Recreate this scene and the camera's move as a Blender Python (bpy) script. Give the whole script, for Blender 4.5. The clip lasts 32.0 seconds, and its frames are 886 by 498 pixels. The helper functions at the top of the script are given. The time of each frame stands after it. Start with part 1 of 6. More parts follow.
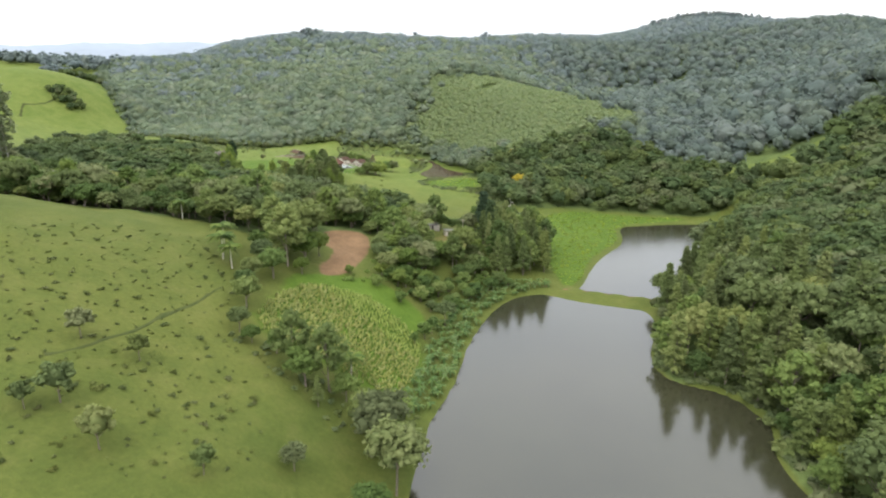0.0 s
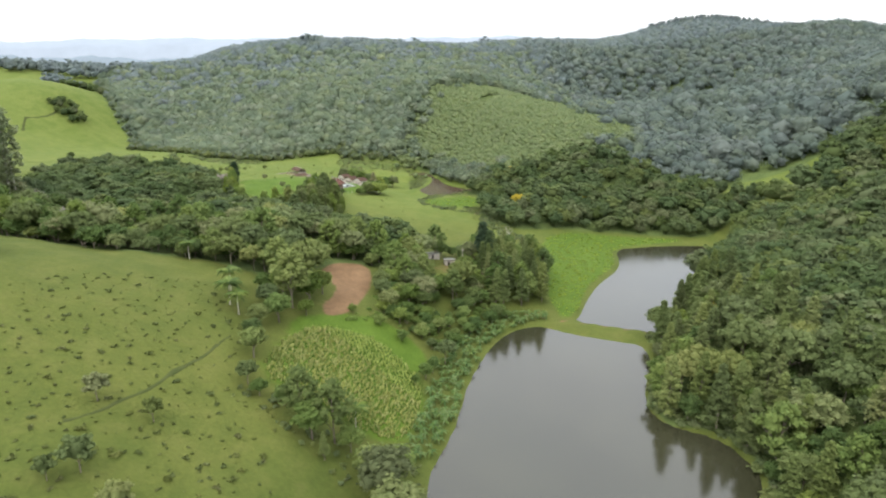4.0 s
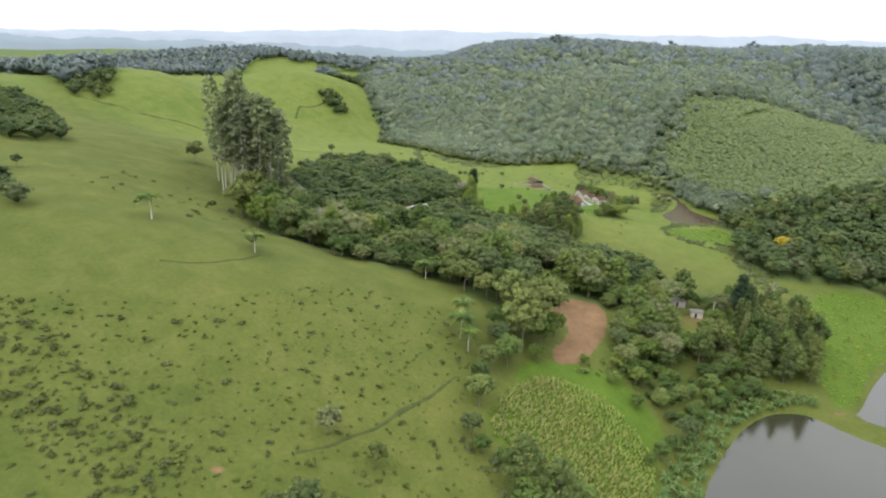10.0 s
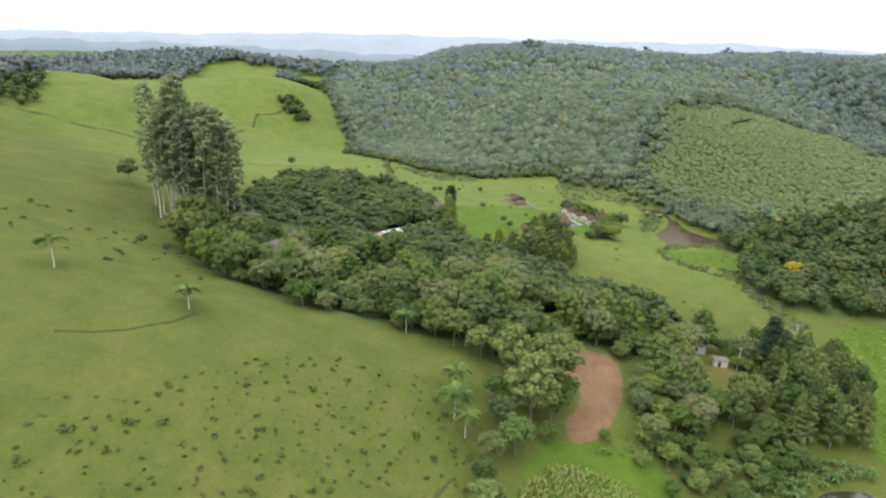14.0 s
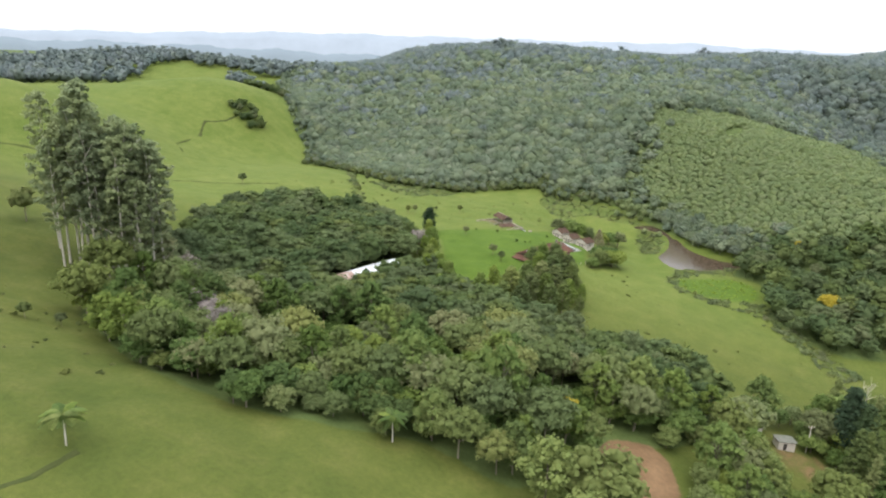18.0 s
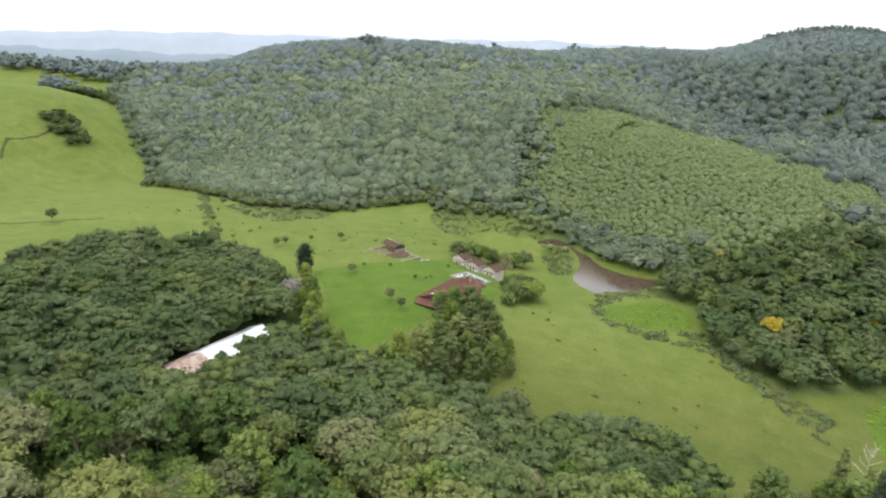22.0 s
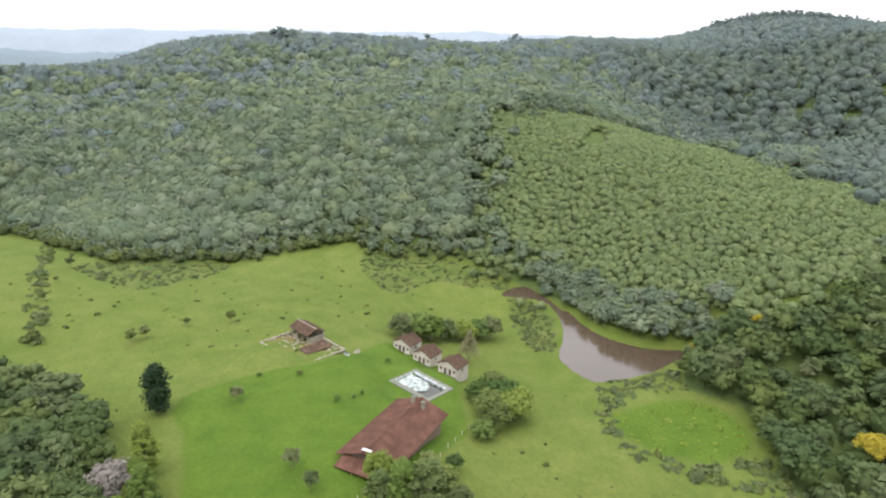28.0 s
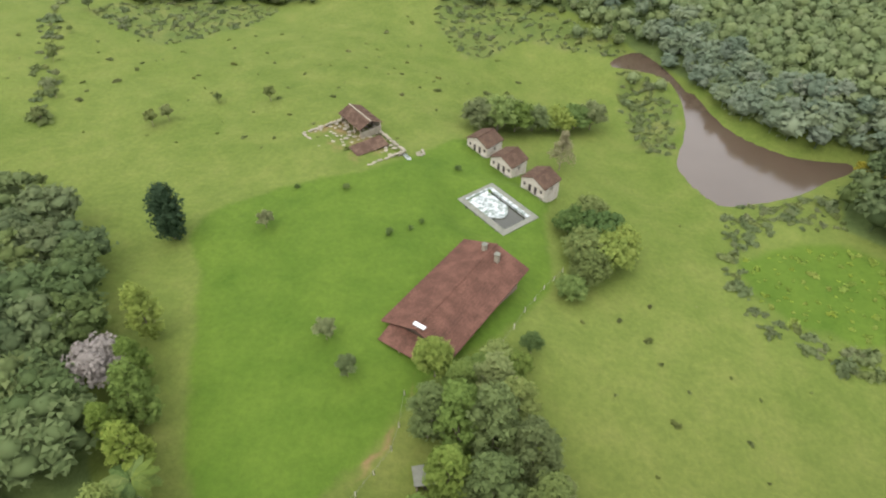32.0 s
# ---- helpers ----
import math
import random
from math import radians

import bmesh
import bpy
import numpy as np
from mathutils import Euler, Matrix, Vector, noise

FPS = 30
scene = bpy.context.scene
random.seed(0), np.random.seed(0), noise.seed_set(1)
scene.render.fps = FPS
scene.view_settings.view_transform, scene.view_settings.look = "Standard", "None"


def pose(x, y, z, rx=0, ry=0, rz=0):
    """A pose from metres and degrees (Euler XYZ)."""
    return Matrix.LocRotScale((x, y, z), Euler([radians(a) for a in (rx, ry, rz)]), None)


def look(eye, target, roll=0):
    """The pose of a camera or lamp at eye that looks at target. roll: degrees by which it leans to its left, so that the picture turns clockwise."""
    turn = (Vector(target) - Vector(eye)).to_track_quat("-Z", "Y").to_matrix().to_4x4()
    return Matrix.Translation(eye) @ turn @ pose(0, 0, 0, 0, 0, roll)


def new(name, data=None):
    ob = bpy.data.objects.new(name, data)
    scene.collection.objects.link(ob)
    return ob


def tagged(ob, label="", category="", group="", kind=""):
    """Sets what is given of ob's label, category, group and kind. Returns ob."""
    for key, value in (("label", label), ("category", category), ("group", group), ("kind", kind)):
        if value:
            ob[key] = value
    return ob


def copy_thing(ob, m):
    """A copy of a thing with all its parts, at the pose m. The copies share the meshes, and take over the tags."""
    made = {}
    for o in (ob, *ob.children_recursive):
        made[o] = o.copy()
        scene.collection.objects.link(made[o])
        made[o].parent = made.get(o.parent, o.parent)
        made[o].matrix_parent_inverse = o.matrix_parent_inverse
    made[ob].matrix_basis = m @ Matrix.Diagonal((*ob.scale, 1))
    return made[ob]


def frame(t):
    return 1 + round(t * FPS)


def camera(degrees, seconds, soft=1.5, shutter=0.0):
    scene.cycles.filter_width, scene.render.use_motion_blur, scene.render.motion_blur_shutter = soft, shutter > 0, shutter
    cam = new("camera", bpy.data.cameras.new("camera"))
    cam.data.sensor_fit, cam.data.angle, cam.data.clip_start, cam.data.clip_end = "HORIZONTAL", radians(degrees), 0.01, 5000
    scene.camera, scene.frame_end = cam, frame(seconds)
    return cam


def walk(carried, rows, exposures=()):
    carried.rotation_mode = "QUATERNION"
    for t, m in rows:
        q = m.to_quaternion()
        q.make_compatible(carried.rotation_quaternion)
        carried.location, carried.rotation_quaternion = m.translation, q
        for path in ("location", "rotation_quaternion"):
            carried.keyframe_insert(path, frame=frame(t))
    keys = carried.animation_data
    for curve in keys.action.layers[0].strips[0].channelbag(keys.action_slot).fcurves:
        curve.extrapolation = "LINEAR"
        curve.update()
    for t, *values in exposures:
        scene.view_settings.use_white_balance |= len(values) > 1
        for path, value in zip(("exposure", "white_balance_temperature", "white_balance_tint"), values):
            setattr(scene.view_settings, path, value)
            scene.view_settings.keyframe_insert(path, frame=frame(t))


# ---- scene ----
cam = camera(69.0, 32.0, soft=2.1)

PATH = [
    (0, (2.679, -0.159, 88.453), (2.635, 1.758, 87.884), 0.7),
    (0.5, (2.148, -0.085, 90.072), (2.106, 1.832, 89.503), 0.7),
    (1, (1.823, -0.048, 91.983), (1.783, 1.868, 91.412), 0.8),
    (1.5, (1.692, -0.097, 94.156), (1.651, 1.818, 93.581), 0.8),
    (2, (1.698, -0.256, 96.546), (1.658, 1.658, 95.967), 0.7),
    (2.5, (1.934, -0.499, 99.053), (1.895, 1.414, 98.468), 0.7),
    (4.5, (2.064, -1.095, 107.711), (2.023, 0.816, 107.121), 0.6),
    (5, (1.095, -1.005, 109.838), (0.985, 0.902, 109.244), 0.7),
    (5.5, (0.472, -0.903, 111.919), (-0.141, 0.903, 111.318), 0.8),
    (6, (0.404, -0.917, 113.639), (-0.301, 0.855, 113.035), 0.9),
    (6.5, (0.399, -0.707, 114.718), (-0.312, 1.061, 114.11), 1.0),
    (7, (-0.064, 0.236, 115.136), (-0.775, 2.003, 114.525), 1.2),
    (7.5, (-1.115, 2.022, 115.161), (-1.822, 3.789, 114.546), 1.5),
    (8, (-2.672, 4.397, 115.047), (-3.377, 6.163, 114.428), 1.7),
    (8.5, (-4.5, 7.227, 114.958), (-5.197, 8.996, 114.337), 1.9),
    (9, (-6.427, 10.542, 114.949), (-7.119, 12.312, 114.326), 2.1),
    (9.5, (-8.585, 14.213, 114.886), (-9.274, 15.984, 114.262), 2.2),
    (10, (-10.938, 18.105, 114.67), (-11.62, 19.879, 114.048), 2.3),
    (10.5, (-13.23, 22.251, 114.433), (-13.905, 24.028, 113.812), 2.4),
    (11, (-15.473, 26.553, 114.265), (-16.142, 28.333, 113.645), 2.5),
    (11.5, (-17.884, 31.007, 114.018), (-18.55, 32.789, 113.402), 2.6),
    (12, (-20.531, 35.798, 113.677), (-21.194, 37.583, 113.064), 2.6),
    (12.5, (-23.266, 40.793, 113.57), (-23.927, 42.58, 112.96), 2.7),
    (13, (-26.02, 45.806, 113.615), (-26.645, 47.605, 113.007), 2.7),
    (13.5, (-28.821, 50.904, 113.524), (-29.44, 52.707, 112.917), 2.8),
    (14, (-31.749, 56.195, 113.329), (-32.332, 58.01, 112.724), 2.8),
    (14.5, (-34.813, 61.681, 113.178), (-35.383, 63.501, 112.576), 2.9),
    (16.5, (-46.248, 85.019, 113.071), (-46.726, 86.867, 112.474), 2.9),
    (17, (-49.366, 91.323, 112.95), (-49.84, 93.172, 112.352), 2.8),
    (17.5, (-52.54, 97.828, 112.836), (-53.015, 99.676, 112.237), 2.9),
    (18, (-55.605, 104.598, 112.717), (-56.079, 106.447, 112.116), 2.9),
    (18.5, (-58.299, 111.525, 112.631), (-58.772, 113.373, 112.029), 2.8),
    (19, (-60.711, 118.392, 112.624), (-61.119, 120.255, 112.023), 2.8),
    (19.5, (-63.234, 125.321, 112.533), (-63.551, 127.203, 111.936), 2.8),
    (20, (-65.773, 132.513, 112.286), (-66.077, 134.397, 111.69), 2.7),
    (20.5, (-68.104, 139.941, 112.066), (-68.407, 141.825, 111.469), 2.7),
    (21, (-70.16, 147.597, 111.787), (-70.463, 149.481, 111.19), 2.5),
    (21.5, (-71.916, 155.507, 111.245), (-72.101, 157.409, 110.654), 2.5),
    (22, (-73.549, 163.418, 110.67), (-73.642, 165.327, 110.083), 2.4),
    (22.5, (-75.251, 171.152, 110.292), (-75.318, 173.064, 109.707), 2.4),
    (23, (-76.798, 178.855, 110.065), (-76.863, 180.766, 109.479), 2.3),
    (23.5, (-77.902, 186.652, 109.927), (-77.958, 188.563, 109.34), 2.2),
    (24, (-78.893, 194.641, 109.76), (-78.92, 196.552, 109.172), 2.2),
    (24.5, (-79.996, 202.769, 109.512), (-79.977, 204.681, 108.926), 2.1),
    (25, (-80.79, 210.717, 109.393), (-80.744, 212.628, 108.806), 2.1),
    (25.5, (-81.048, 218.414, 109.54), (-80.959, 220.323, 108.952), 2.1),
    (27.5, (-78.191, 247.58, 111.981), (-78.001, 249.479, 111.384), 1.5),
    (28, (-77.119, 256.921, 111.85), (-77.021, 258.826, 111.248), 1.4),
    (28.5, (-76.731, 265.766, 111.611), (-76.707, 267.674, 111.01), 1.4),
    (29, (-76.485, 274.294, 111.483), (-76.426, 276.201, 110.882), 1.4),
    (29.5, (-76.132, 282.459, 111.53), (-76.076, 284.367, 110.933), 1.5),
    (30, (-75.807, 289.676, 111.67), (-75.884, 291.584, 111.075), 1.3),
    (30.5, (-75.682, 295.566, 111.736), (-75.818, 297.471, 111.144), 1.1),
    (31, (-75.217, 300.291, 111.769), (-75.369, 302.168, 111.097), 0.7),
    (31.5, (-75.61, 304.218, 111.684), (-75.753, 305.88, 110.581), 0.7),
    (32, (-76.386, 306.252, 110.564), (-76.513, 307.726, 109.219), 0.6),
]
EXPOSURES = [(0.0, 0.6, 6350, 10), (5.0, 0.58, 6350, 10), (6.5, 0.5, 6350, 10), (10.0, 0.47, 6350, 10), (17.0, 0.5, 6350, 10), (21.0, 0.48, 6350, 10), (26.0, 0.5, 6350, 10), (31.0, 0.5, 6400, 10), (32.0, 0.52, 6450, 10)]
walk(cam, [(t, look(eye, target, roll)) for t, eye, target, roll in PATH], exposures=EXPOSURES)

# ---- light ----
world = bpy.data.worlds.new("overcast_sky")
scene.world = world
world.use_nodes = True
wn, wl = world.node_tree.nodes, world.node_tree.links
wn.clear()
sky = wn.new("ShaderNodeTexSky")
sky.sky_type, sky.sun_disc = "NISHITA", False
sky.sun_elevation, sky.sun_rotation = radians(58), radians(200)
sky.air_density, sky.dust_density, sky.ozone_density = 1.0, 6.0, 1.0
sky_part = wn.new("ShaderNodeBackground")
sky_part.inputs["Strength"].default_value = 0.05
wl.new(sky.outputs[0], sky_part.inputs["Color"])
cloud_noise = wn.new("ShaderNodeTexNoise")
cloud_noise.inputs["Scale"].default_value = 2.2
cloud_noise.inputs["Detail"].default_value = 5.0
cloud_map = wn.new("ShaderNodeTexCoord")
cloud_fit = wn.new("ShaderNodeMapping")
cloud_fit.inputs["Scale"].default_value = (1.0, 1.0, 4.0)
wl.new(cloud_map.outputs["Generated"], cloud_fit.inputs["Vector"])
wl.new(cloud_fit.outputs[0], cloud_noise.inputs["Vector"])
cloud_ramp = wn.new("ShaderNodeValToRGB")
cloud_ramp.color_ramp.elements[0].position, cloud_ramp.color_ramp.elements[0].color = 0.36, (0.8, 0.84, 0.9, 1)
cloud_ramp.color_ramp.elements[1].position, cloud_ramp.color_ramp.elements[1].color = 0.62, (1.0, 1.0, 1.0, 1)
wl.new(cloud_noise.outputs["Fac"], cloud_ramp.inputs["Fac"])
# an overcast vault is about three times brighter overhead than at the horizon
cloud_split = wn.new("ShaderNodeSeparateXYZ")
wl.new(cloud_map.outputs["Generated"], cloud_split.inputs[0])
cloud_rise = wn.new("ShaderNodeMapRange")
cloud_rise.inputs["From Min"].default_value, cloud_rise.inputs["From Max"].default_value = 0.0, 1.0
cloud_rise.inputs["To Min"].default_value, cloud_rise.inputs["To Max"].default_value = 0.86, 2.7
wl.new(cloud_split.outputs["Z"], cloud_rise.inputs["Value"])
cloud_part = wn.new("ShaderNodeBackground")
wl.new(cloud_rise.outputs[0], cloud_part.inputs["Strength"])
wl.new(cloud_ramp.outputs[0], cloud_part.inputs["Color"])
sky_sum = wn.new("ShaderNodeAddShader")
wl.new(sky_part.outputs[0], sky_sum.inputs[0])
wl.new(cloud_part.outputs[0], sky_sum.inputs[1])
world_out = wn.new("ShaderNodeOutputWorld")
wl.new(sky_sum.outputs[0], world_out.inputs["Surface"])

sun = new("sun", bpy.data.lights.new("sun", "SUN"))
sun.data.energy, sun.data.angle, sun.data.color = 0.95, radians(20), (1.0, 0.96, 0.88)
sun.matrix_world = look((0, 0, 300), (90, 160, 0))


# ---- materials ----
def material(name, rough=0.8, spec=0.3):
    mat = bpy.data.materials.new(name)
    mat.use_nodes = True
    bsdf = mat.node_tree.nodes["Principled BSDF"]
    bsdf.inputs["Roughness"].default_value = rough
    bsdf.inputs["Specular IOR Level"].default_value = spec
    return mat, mat.node_tree.nodes, mat.node_tree.links, bsdf


def noise_node(nodes, links, scale, detail=4.0, rough=0.55, coords=None):
    tex = nodes.new("ShaderNodeTexNoise")
    tex.inputs["Scale"].default_value = scale
    tex.inputs["Detail"].default_value = detail
    tex.inputs["Roughness"].default_value = rough
    if coords is not None:
        links.new(coords, tex.inputs["Vector"])
    return tex.outputs["Fac"]


def ramp_node(nodes, links, fac, stops):
    ramp = nodes.new("ShaderNodeValToRGB")
    els = ramp.color_ramp.elements
    while len(els) < len(stops):
        els.new(0.5)
    for el, (pos, col) in zip(els, stops):
        el.position, el.color = pos, (*col, 1)
    links.new(fac, ramp.inputs["Fac"])
    return ramp.outputs["Color"]


def mix_node(nodes, links, fac, a, b, blend="MIX"):
    mix = nodes.new("ShaderNodeMix")
    mix.data_type, mix.blend_type = "RGBA", blend
    if isinstance(fac, float):
        mix.inputs[0].default_value = fac
    else:
        links.new(fac, mix.inputs[0])
    for value, slot in ((a, 6), (b, 7)):
        if isinstance(value, tuple):
            mix.inputs[slot].default_value = (*value, 1)
        else:
            links.new(value, mix.inputs[slot])
    return mix.outputs[2]


def bump_node(nodes, links, bsdf, height, strength, distance):
    bump = nodes.new("ShaderNodeBump")
    bump.inputs["Strength"].default_value = strength
    bump.inputs["Distance"].default_value = distance
    links.new(height, bump.inputs["Height"])
    links.new(bump.outputs[0], bsdf.inputs["Normal"])


def plain(name, stops, scale=1.5, rough=0.8, spec=0.3, bump=0.3, depth=0.05, metal=0.0):
    """A surface whose colour wanders between stops at two scales."""
    mat, nodes, links, bsdf = material(name, rough, spec)
    coords = nodes.new("ShaderNodeTexCoord").outputs["Object"]
    big = noise_node(nodes, links, scale, 5.0, 0.6, coords)
    fine = noise_node(nodes, links, scale * 9, 3.0, 0.6, coords)
    both = nodes.new("ShaderNodeMath")
    both.operation = "MULTIPLY_ADD"
    links.new(fine, both.inputs[0])
    both.inputs[1].default_value = 0.4
    half = nodes.new("ShaderNodeMath")
    half.operation = "MULTIPLY"
    half.inputs[1].default_value = 0.65
    links.new(big, half.inputs[0])
    links.new(half.outputs[0], both.inputs[2])
    links.new(ramp_node(nodes, links, both.outputs[0], stops), bsdf.inputs["Base Color"])
    bsdf.inputs["Metallic"].default_value = metal
    bump_node(nodes, links, bsdf, fine, bump, depth)
    return mat


def foliage(name, dark, mid, light, by_island=False, rough=0.75, sway=0.8):
    """Leaves: the tone differs from plant to plant and from leaf cluster to leaf cluster."""
    mat, nodes, links, bsdf = material(name, rough, 0.1)
    def blend(*terms):
        total = None
        for value, weight in terms:
            m = nodes.new("ShaderNodeMath")
            m.operation = "MULTIPLY_ADD"
            links.new(value, m.inputs[0])
            m.inputs[1].default_value = weight
            if total is None:
                m.inputs[2].default_value = 0.0
            else:
                links.new(total, m.inputs[2])
            total = m.outputs[0]
        return total

    leaf = nodes.new("ShaderNodeNewGeometry").outputs["Random Per Island"]
    if by_island:
        own = nodes.new("ShaderNodeAttribute")
        own.attribute_name = "tone"
        own = own.outputs["Fac"]
        at = nodes.new("ShaderNodeNewGeometry").outputs["Position"]
        wide = noise_node(nodes, links, 0.011, 4.0, 0.65, at)
        tone = blend((own, 0.52), (leaf, 0.2), (wide, 0.28))
    else:
        own = nodes.new("ShaderNodeObjectInfo").outputs["Random"]
        tone = blend((own, 0.7), (leaf, 0.3))
    col = ramp_node(nodes, links, tone, [(0.1, dark), (0.5, mid), (0.9, light)])
    # some kinds of tree are greyer, some yellower
    fold = nodes.new("ShaderNodeMath")
    fold.operation = "MULTIPLY"
    fold.inputs[1].default_value = 7.31
    links.new(own, fold.inputs[0])
    kind = nodes.new("ShaderNodeMath")
    kind.operation = "FRACT"
    links.new(fold.outputs[0], kind.inputs[0])
    cast = ramp_node(nodes, links, kind.outputs[0], [(0.0, (1.12, 0.98, 1.25)), (0.35, (0.94, 0.98, 1.1)), (0.6, (1.0, 1.0, 1.0)), (1.0, (1.12, 1.06, 0.8))])
    col = mix_node(nodes, links, sway, col, cast, "MULTIPLY")
    links.new(col, bsdf.inputs["Base Color"])
    # thin leaves let some light through
    thin = nodes.new("ShaderNodeBsdfTranslucent")
    links.new(col, thin.inputs["Color"])
    both_ways = nodes.new("ShaderNodeMixShader")
    both_ways.inputs[0].default_value = 0.42
    links.new(bsdf.outputs[0], both_ways.inputs[1])
    links.new(thin.outputs[0], both_ways.inputs[2])
    links.new(both_ways.outputs[0], nodes["Material Output"].inputs["Surface"])
    return mat


M_BARK = plain("bark", [(0.3, (0.09, 0.07, 0.05)), (0.7, (0.2, 0.17, 0.13))], 2.0)
M_PALE_BARK = plain("pale_bark", [(0.3, (0.28, 0.25, 0.2)), (0.7, (0.5, 0.47, 0.4))], 1.5)
M_LEAF = foliage("broadleaf", (0.056, 0.092, 0.024), (0.098, 0.142, 0.036), (0.165, 0.21, 0.055))
M_LEAF_GREY = foliage("grey_green_leaf", (0.075, 0.1, 0.036), (0.115, 0.145, 0.05), (0.17, 0.19, 0.075))
M_LEAF_PINE = foliage("pine_needles", (0.08, 0.108, 0.036), (0.122, 0.156, 0.05), (0.175, 0.205, 0.07), sway=0.5)
M_LEAF_DARK = foliage("dark_conifer", (0.025, 0.045, 0.02), (0.04, 0.065, 0.03), (0.06, 0.09, 0.04))
M_LEAF_LIME = foliage("lime_leaf", (0.09, 0.135, 0.028), (0.13, 0.18, 0.038), (0.18, 0.225, 0.055))
M_LEAF_EUC = foliage("eucalyptus_leaf", (0.12, 0.155, 0.075), (0.165, 0.2, 0.098), (0.22, 0.25, 0.125), sway=0.3)
M_YELLOW = foliage("yellow_blossom", (0.2, 0.18, 0.02), (0.32, 0.265, 0.03), (0.44, 0.36, 0.06), sway=0.0)
M_MAUVE = foliage("mauve_blossom", (0.17, 0.155, 0.13), (0.23, 0.205, 0.18), (0.3, 0.265, 0.24), sway=0.2)
M_TWIG = foliage("bare_twigs", (0.16, 0.15, 0.08), (0.21, 0.195, 0.11), (0.27, 0.25, 0.15))
M_BANANA = foliage("banana_leaf", (0.052, 0.096, 0.026), (0.08, 0.132, 0.038), (0.13, 0.178, 0.062))
M_WOODS = foliage("woods_canopy", (0.05, 0.078, 0.028), (0.082, 0.114, 0.041), (0.126, 0.152, 0.06), True)
# Distant canopies: the air's haze is put in as a paler, bluer colour.
M_FAR_WOODS_HAZE = foliage("far_woods_canopy", (0.115, 0.147, 0.138), (0.142, 0.175, 0.162), (0.17, 0.202, 0.182), True, sway=0.3)
M_HILL_WOODS_HAZE = foliage("hill_woods_canopy", (0.1, 0.134, 0.086), (0.146, 0.184, 0.115), (0.198, 0.232, 0.142), True, sway=0.45)
# Hill canopy darkened: the shade behind the spur is put into the colour.
M_VALLEY_WOODS_SHADE = foliage("valley_woods_canopy", (0.09, 0.118, 0.098), (0.115, 0.145, 0.118), (0.145, 0.172, 0.135), True, sway=0.4)
M_PLANTATION = foliage("plantation_canopy", (0.125, 0.165, 0.07), (0.15, 0.19, 0.082), (0.18, 0.215, 0.098), True, sway=0.3)
M_SCRUB = foliage("scrub", (0.085, 0.112, 0.042), (0.112, 0.14, 0.054), (0.15, 0.175, 0.07), True)
M_WEED = foliage("pasture_weed", (0.062, 0.08, 0.024), (0.088, 0.106, 0.032), (0.125, 0.142, 0.046), True)
M_CORN = foliage("corn_leaf", (0.17, 0.225, 0.055), (0.25, 0.3, 0.08), (0.33, 0.36, 0.12), True, sway=0.3)
M_CORN_DRY = foliage("dry_corn", (0.17, 0.205, 0.055), (0.245, 0.265, 0.085), (0.34, 0.33, 0.13), True, sway=0.5)
M_REED = foliage("marsh_reed", (0.14, 0.195, 0.032), (0.18, 0.24, 0.042), (0.23, 0.28, 0.055), True)
M_WALL = plain("limewashed_wall", [(0.3, (0.24, 0.21, 0.165)), (0.55, (0.4, 0.365, 0.31))], 0.8)
# Brown like the veranda, darkened: the eaves' shade is in the colour.
M_BROWN_SHADED_WALL = plain("brown_plaster", [(0.3, (0.09, 0.06, 0.045)), (0.6, (0.17, 0.125, 0.095))], 0.8)
M_ROOF = plain("clay_tile", [(0.32, (0.034, 0.022, 0.016)), (0.5, (0.058, 0.036, 0.025)), (0.64, (0.095, 0.062, 0.043))], 0.7, 0.9, 0.1)
M_RED_ROOF = plain("red_clay_tile", [(0.34, (0.04, 0.024, 0.017)), (0.48, (0.068, 0.034, 0.024)), (0.62, (0.105, 0.053, 0.038))], 0.35, 0.9, 0.1)
M_TIN = plain("white_sheet_metal", [(0.3, (0.34, 0.36, 0.365)), (0.6, (0.48, 0.495, 0.5))], 0.6, 0.5, 0.4, 0.1)
M_RUST = plain("rusty_sheet_metal", [(0.35, (0.13, 0.06, 0.04)), (0.5, (0.2, 0.13, 0.1)), (0.62, (0.27, 0.22, 0.19))], 0.7, 0.7)
M_WOOD = plain("weathered_wood", [(0.3, (0.12, 0.09, 0.06)), (0.6, (0.28, 0.23, 0.18))], 3.0)
M_DARK = plain("dark_doorway", [(0.3, (0.02, 0.017, 0.015)), (0.7, (0.05, 0.04, 0.035))], 2.0)
M_CONCRETE = plain("weathered_concrete", [(0.3, (0.066, 0.072, 0.05)), (0.6, (0.125, 0.124, 0.1))], 0.7)
M_POOL = plain("flaking_pool_paint", [(0.46, (0.09, 0.115, 0.09)), (0.52, (0.2, 0.22, 0.21)), (0.57, (0.34, 0.36, 0.36))], 0.8)
M_STONE = plain("rubble_stone", [(0.3, (0.1, 0.094, 0.062)), (0.6, (0.225, 0.2, 0.152))], 0.9)
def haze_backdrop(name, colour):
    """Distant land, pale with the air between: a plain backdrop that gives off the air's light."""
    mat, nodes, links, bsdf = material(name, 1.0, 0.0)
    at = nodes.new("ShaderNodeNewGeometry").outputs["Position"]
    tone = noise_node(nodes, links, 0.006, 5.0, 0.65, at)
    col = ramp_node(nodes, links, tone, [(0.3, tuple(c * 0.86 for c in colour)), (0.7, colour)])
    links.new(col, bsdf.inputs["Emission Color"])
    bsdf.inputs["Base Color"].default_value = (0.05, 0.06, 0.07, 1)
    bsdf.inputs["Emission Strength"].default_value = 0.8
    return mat


